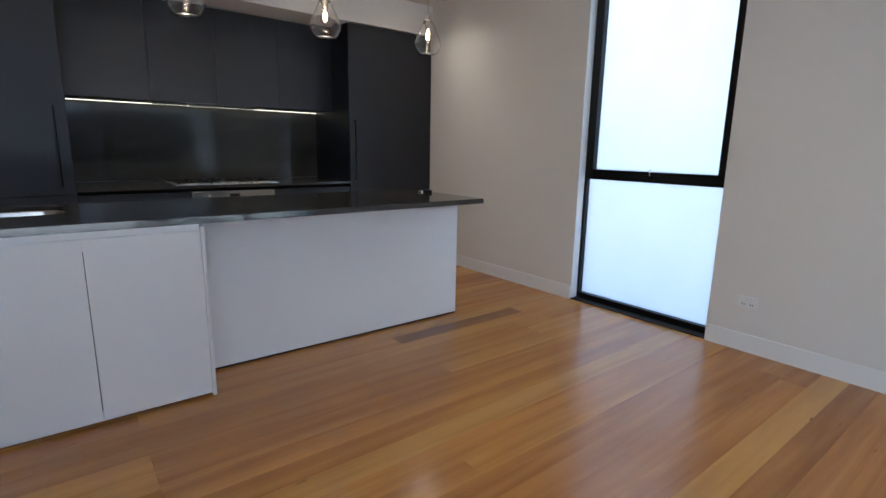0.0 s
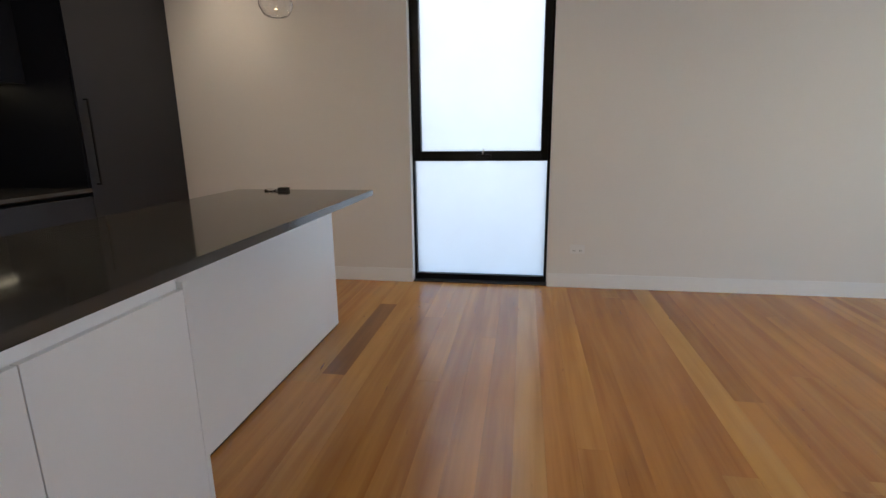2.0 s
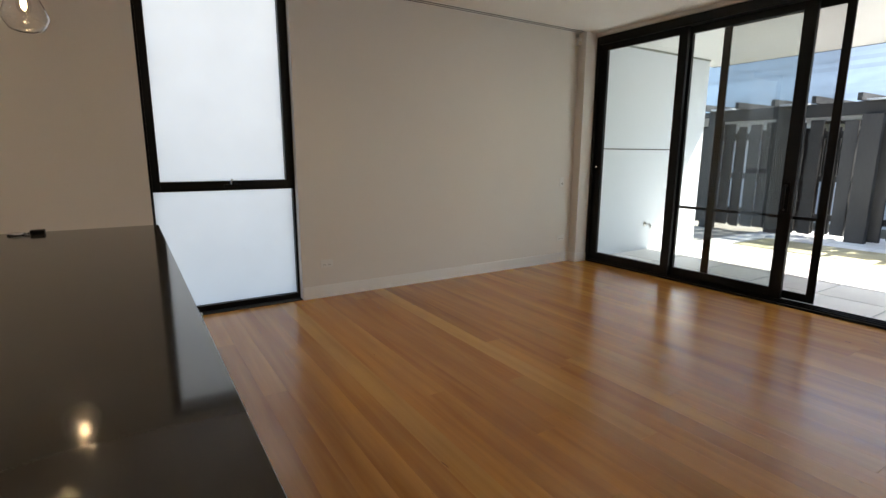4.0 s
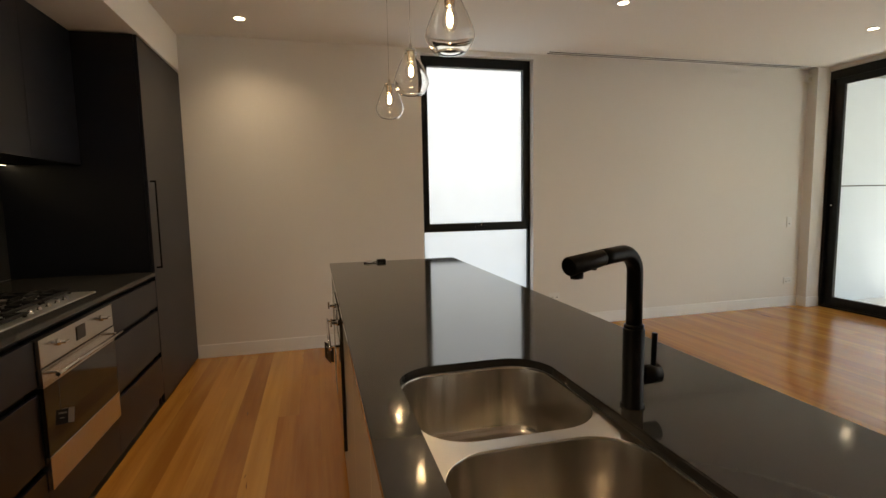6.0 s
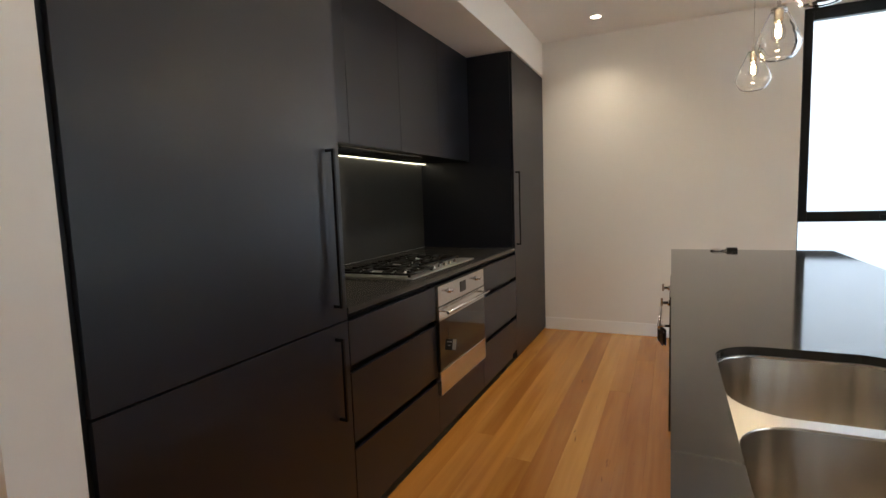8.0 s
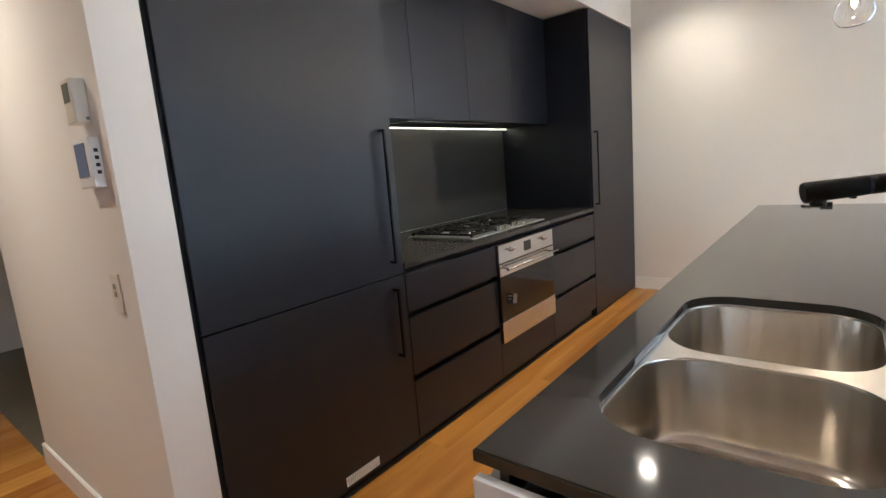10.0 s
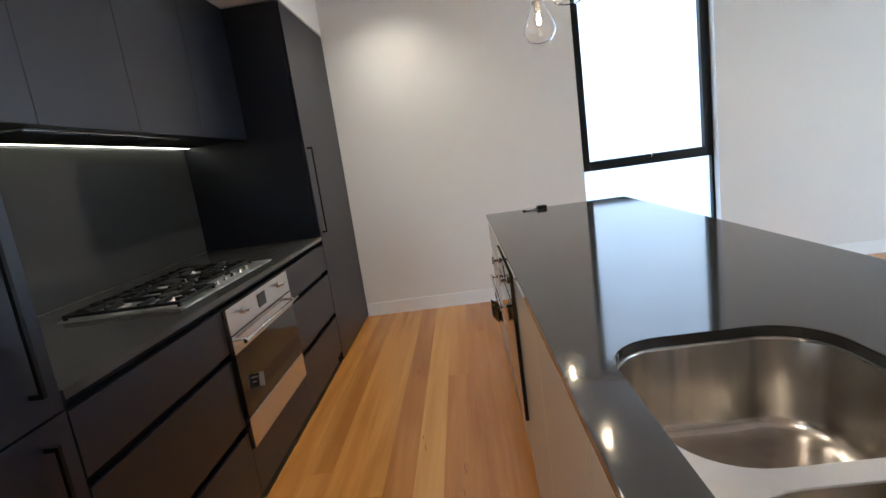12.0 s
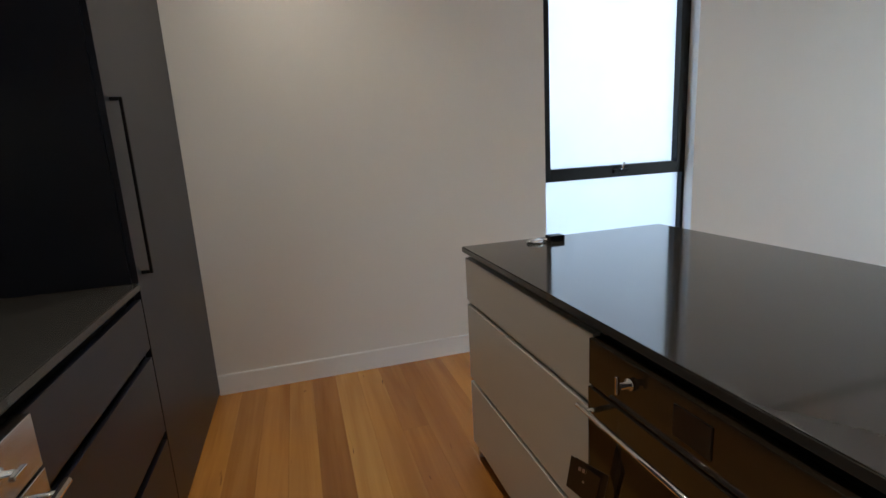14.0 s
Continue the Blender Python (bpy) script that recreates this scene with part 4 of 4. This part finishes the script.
sw = thing("light_switch", (HX, 5.167, 0.985), "cream two-rocker light switch on the hall wall", "wall plate", "wall plates")
part("plate", boxes((HX - 0.006, HX, 5.135, 5.200, 0.985, 1.103), bevel=0.0025), CREAM, sw)
for k in range(2):
    part("rocker", boxes((HX - 0.009, HX - 0.006, 5.158, 5.176, 1.033 + k * 0.024, 1.049 + k * 0.024), bevel=0.001), CHROME, sw)

# ---- garden ----
tagged(part("ground", boxes((-400, 400, -500, 300, -0.40, -0.17)), DIRT), "bare garden ground reaching the horizon", "ground", "", "structure")
tagged(part("pavement", boxes((-9, 7.5, -7.6, YS - 0.2, -0.165, -0.055)), JOINT), "sandy bed under the pale patio pavers", "pavement", "", "structure")
out = part("wall_outside", boxes((3.75, 4.0, -4.42, YS - 0.2, -0.06, 1.414), (3.75, 4.0, -4.42, YS - 0.2, 1.430, 2.74), (3.775, 3.99, -3.75, YS - 0.2, 1.414, 1.430), (3.75, 4.0, -4.42, -3.75, 1.414, 1.430)), RENDER_WHITE)
part("joint_strip", boxes((3.7705, 3.7745, -3.749, YS - 0.2, 1.4145, 1.4295)), DARK_RUBBER, out, "dark recessed joint")
# the shadow line where wall meets soffit, drawn as a grey strip
part("cornice_shadow_line", boxes((3.738, 3.7485, -4.42, YS - 0.2, 2.716, 2.738)), SCREEN_GREY, out, "grey cornice strip drawing the shadow line under the soffit")
tagged(out, "white rendered patio side wall with a level joint", "wall", "", "structure")
solid("garden_tap", tube([(3.75, -3.165, 0.371), (3.742, -3.165, 0.371), (3.741, -3.165, 0.371), (3.69, -3.165, 0.371), (3.665, -3.165, 0.366), (3.65, -3.165, 0.346), (3.648, -3.165, 0.311)], [0.034, 0.034, 0.016, 0.017, 0.022, 0.016, 0.014], 14), STEEL, "small metal garden tap on the white patio wall", "tap")
tagged(part("patio_roof", boxes((-4.5, 4.1, -5.09, YS - 0.2, 2.742, 3.0)), SOFFIT), "white lined patio roof over the paving", "roof", "", "structure")
part("fascia", boxes((-4.5, 4.1, -5.125, -5.092, 2.738, 2.98)), CLADDING, bpy.data.objects["patio_roof"], "charcoal roof edge")
tagged(part("lawn", boxes((-3.0, 3.3, -5.75, -4.75, -0.05, 0.004)), LAWN), "dry yellow-green lawn patch beside the paving", "lawn", "", "structure")

fence = thing("garden_fence", (1.5, -6.6, -0.05), "charcoal timber batten fence with heavy capping beams", "fence")
fr = random.Random(11)
for k in range(44):
    fx = 5.7 - k * 0.236
    w = 0.070 + 0.022 * (k % 2)
    part("batten", boxes((fx - w, fx + w, -6.62, -6.585 + 0.012 * (k % 2), 0.02 + 0.05 * fr.random(), 1.86 + 0.03 * (k % 3)), bevel=0.004), CHARCOAL_WOOD, fence)
for k in range(46):
    fx = 5.55 - k * 0.226
    part("batten", boxes((fx - 0.035, fx + 0.035, -6.755, -6.725, 0.04, 1.80)), CHARCOAL_WOOD, fence)
part("beam", boxes((-5, 5.8, -6.70, -6.64, 1.62, 1.74)), CHARCOAL_WOOD, fence)
part("beam", boxes((-5, 4.92, -6.66, -6.54, 1.97, 2.17), bevel=0.006), CHARCOAL_WOOD, fence, "heavy top beam")
part("rail", boxes((-5, 5.8, -6.68, -6.63, 0.28, 0.38)), CHARCOAL_WOOD, fence)
part("rail", boxes((-5, 5.8, -6.70, -6.64, 0.92, 1.02)), CHARCOAL_WOOD, fence)
for k in range(9):
    part("post", boxes((4.62 - k * 1.2, 4.88 - k * 1.2, -6.58, -6.46, -0.05, 1.97), bevel=0.006), CHARCOAL_WOOD, fence, "broad fence post")
for k in range(18):
    part("rafter", boxes((4.86 - k * 0.6, 4.92 - k * 0.6, -8.2, -6.3, 2.17, 2.28)), CHARCOAL_WOOD, fence)
# sunlight on the beam's top, put in as thin pale strips
for k in range(9):
    part("sunlit_beam_top", boxes((4.46 - k * 1.2, 4.86 - k * 1.2, -6.64, -6.47, 2.175, 2.20)), RENDER_WHITE, fence, "pale strip standing in for the sunlit top of the beam")

nb = thing("neighbour_house", (3.0, -13.0, -0.2), "pale rendered neighbouring house with a blue-grey sheet roof", "house")
part("wall", boxes((-8, 12, -20, -10.2, -0.2, 2.36)), RENDER_WHITE, nb)
bm = bmesh.new()
v = [bm.verts.new(p) for p in ((-8.6, -9.4, 2.35), (12.6, -9.4, 2.35), (12.6, -15.4, 6.4), (-8.6, -15.4, 6.4), (12.6, -21.0, 2.35), (-8.6, -21.0, 2.35))]
for f in ((0, 1, 2, 3), (3, 2, 4, 5), (0, 3, 5), (1, 4, 2), (0, 5, 4, 1)):
    bm.faces.new([v[i] for i in f])
roof = part("roof", bm, BLUE_ROOF, nb)
SLOPE = math.atan2(6.4 - 2.35, 6.0)
for k in range(34):
    bm = boxes((-8.5, 12.5, 0.0, 0.21, 0.0, 0.03))
    bmesh.ops.transform(bm, matrix=Matrix.Translation((0, -9.4 - 0.212 * math.cos(SLOPE) * k, 2.352 + 0.212 * math.sin(SLOPE) * k)) @ Matrix.Rotation(math.pi, 4, "Z") @ Matrix.Rotation(SLOPE + 0.05, 4, "X") @ Matrix.Translation((-4, 0, 0)), verts=bm.verts)
    part("tile_course", bm, BLUE_ROOF, roof)
part("gutter", boxes((-8.7, 12.7, -9.40, -9.28, 2.26, 2.38)), CHARCOAL_WOOD, nb)
for k in range(4):
    w = part("window", boxes((-5 + k * 4, -3.4 + k * 4, -10.2, -10.14, 0.9, 2.1)), ALUMINIUM, nb)
    part("pane", boxes((-4.93 + k * 4, -3.47 + k * 4, -10.14, -10.13, 0.97, 2.03)), OVEN_GLASS, w)
shed = thing("garage", (-1.8, -8.2, -0.2), "charcoal clad garage behind the garden", "garage")
part("wall", boxes((-6, 1.2, -9.1, -7.7, -0.2, 2.1)), CLADDING, shed)
for k in range(11):
    part("weatherboard", boxes((-6.02, 1.22, -7.7, -7.68 + 0.006, -0.1 + k * 0.2, 0.085 + k * 0.2)), CLADDING, shed)
part("roof", boxes((-6.3, 1.5, -9.2, -7.3, 2.1, 2.22)), BLUE_ROOF, shed)

# ---- patio pavers ----
paver = boxes((-0.294, 0.294, -0.294, 0.294, -0.05, 0.0))
bmesh.ops.bevel(paver, geom=[e for e in paver.edges if all(v.co.z > -0.01 for v in e.verts)], offset=0.004, segments=1, affect="EDGES")
pm = bpy.data.meshes.new("paver")
paver.to_mesh(pm)
paver.free()
pm.materials.append(PAVING)
pave = bpy.data.objects["pavement"]
for i in range(16):
    for j in range(9):
        p = new("paver", pm)
        p.location = (4.2 - i * 0.6 - 0.75, YS - 0.5 - j * 0.6, -0.004 - 0.002 * random.random())
        p.parent = pave

# ---- floorboards ----
floor = thing("floor", (0, 0, 0), "varnished honey-coloured hardwood floorboards of mixed tone", "floor", "", "structure")
PITCH, Y0 = 0.130, 2.960
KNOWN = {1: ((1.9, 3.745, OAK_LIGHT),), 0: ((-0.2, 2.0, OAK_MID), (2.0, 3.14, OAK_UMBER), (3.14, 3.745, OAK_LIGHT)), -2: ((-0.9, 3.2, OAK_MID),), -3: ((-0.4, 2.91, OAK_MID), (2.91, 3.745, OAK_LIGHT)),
         -7: ((0.2, 3.745, OAK_MID),), -8: ((0.0, 3.745, OAK_PALE),), -9: ((0.5, 3.745, OAK_MID),), -10: ((-0.8, 1.52, OAK_MID), (1.52, 3.745, OAK_LIGHT)), -11: ((0.4, 3.745, OAK_DARK),),
         -12: ((0.9, 3.745, OAK_DARK),), -13: ((1.0, 3.5, OAK_DARK),), -14: ((-0.6, 1.43, OAK_LIGHT), (1.43, 3.46, OAK_DARK)), -15: ((0.6, 3.745, OAK_PALE),), -18: ((-0.3, 1.47, OAK_LIGHT), (1.47, 3.745, OAK_DARK)),
         8: ((0.4, 3.0, OAK_DARK),), 9: ((-0.6, 2.28, OAK_DARK), (2.28, 3.745, OAK_LIGHT)), 10: ((0.9, 3.745, OAK_PALE),), 11: ((0.6, 3.745, OAK_DARK),), 12: ((1.2, 3.745, OAK_LIGHT),), 13: ((0.1, 3.745, OAK_MID),)}
BOARD_MESH = {}
rnd = random.Random(7)


def board(x0, x1, row, tone):
    length = round(x1 - x0 - 0.0006, 3)
    key = (length, tone.name)
    if key not in BOARD_MESH:
        bm = boxes((-length / 2, length / 2, -PITCH / 2 + 0.00025, PITCH / 2 - 0.00025, -0.02, 0.0))
        BOARD_MESH[key] = bpy.data.meshes.new("floorboard")
        bm.to_mesh(BOARD_MESH[key])
        bm.free()
        BOARD_MESH[key].materials.append(tone)
    b = new("floorboard", BOARD_MESH[key])
    b.location = ((x0 + x1) / 2, Y0 + (row + 0.5) * PITCH, -0.0001 * rnd.random())
    b.parent = floor


for row in range(-37, 50):
    east = XE if row < 16 else HX - 0.001
    known = sorted(KNOWN.get(row, ()), key=lambda k: k[0])
    x = -3.4 + 0.1 * rnd.randint(-8, 0)
    x = max(x, -3.4)
    while x < east - 0.01:
        inside = [k for k in known if abs(k[0] - x) < 0.005]
        if inside:
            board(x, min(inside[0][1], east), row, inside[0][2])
            x = inside[0][1]
            continue
        stop = min([k[0] for k in known if k[0] > x + 0.005] + [east])
        end = min(x + rnd.choice((1.5, 2.1, 2.7, 3.3, 3.9, 4.5)), stop)
        if stop - end < 0.35:
            end = stop
        board(x, end, row, rnd.choices((OAK_LIGHT, OAK_MID, OAK_DARK), (0.14, 0.66, 0.20) if row < 6 else (0.14, 0.76, 0.10))[0])
        x = end
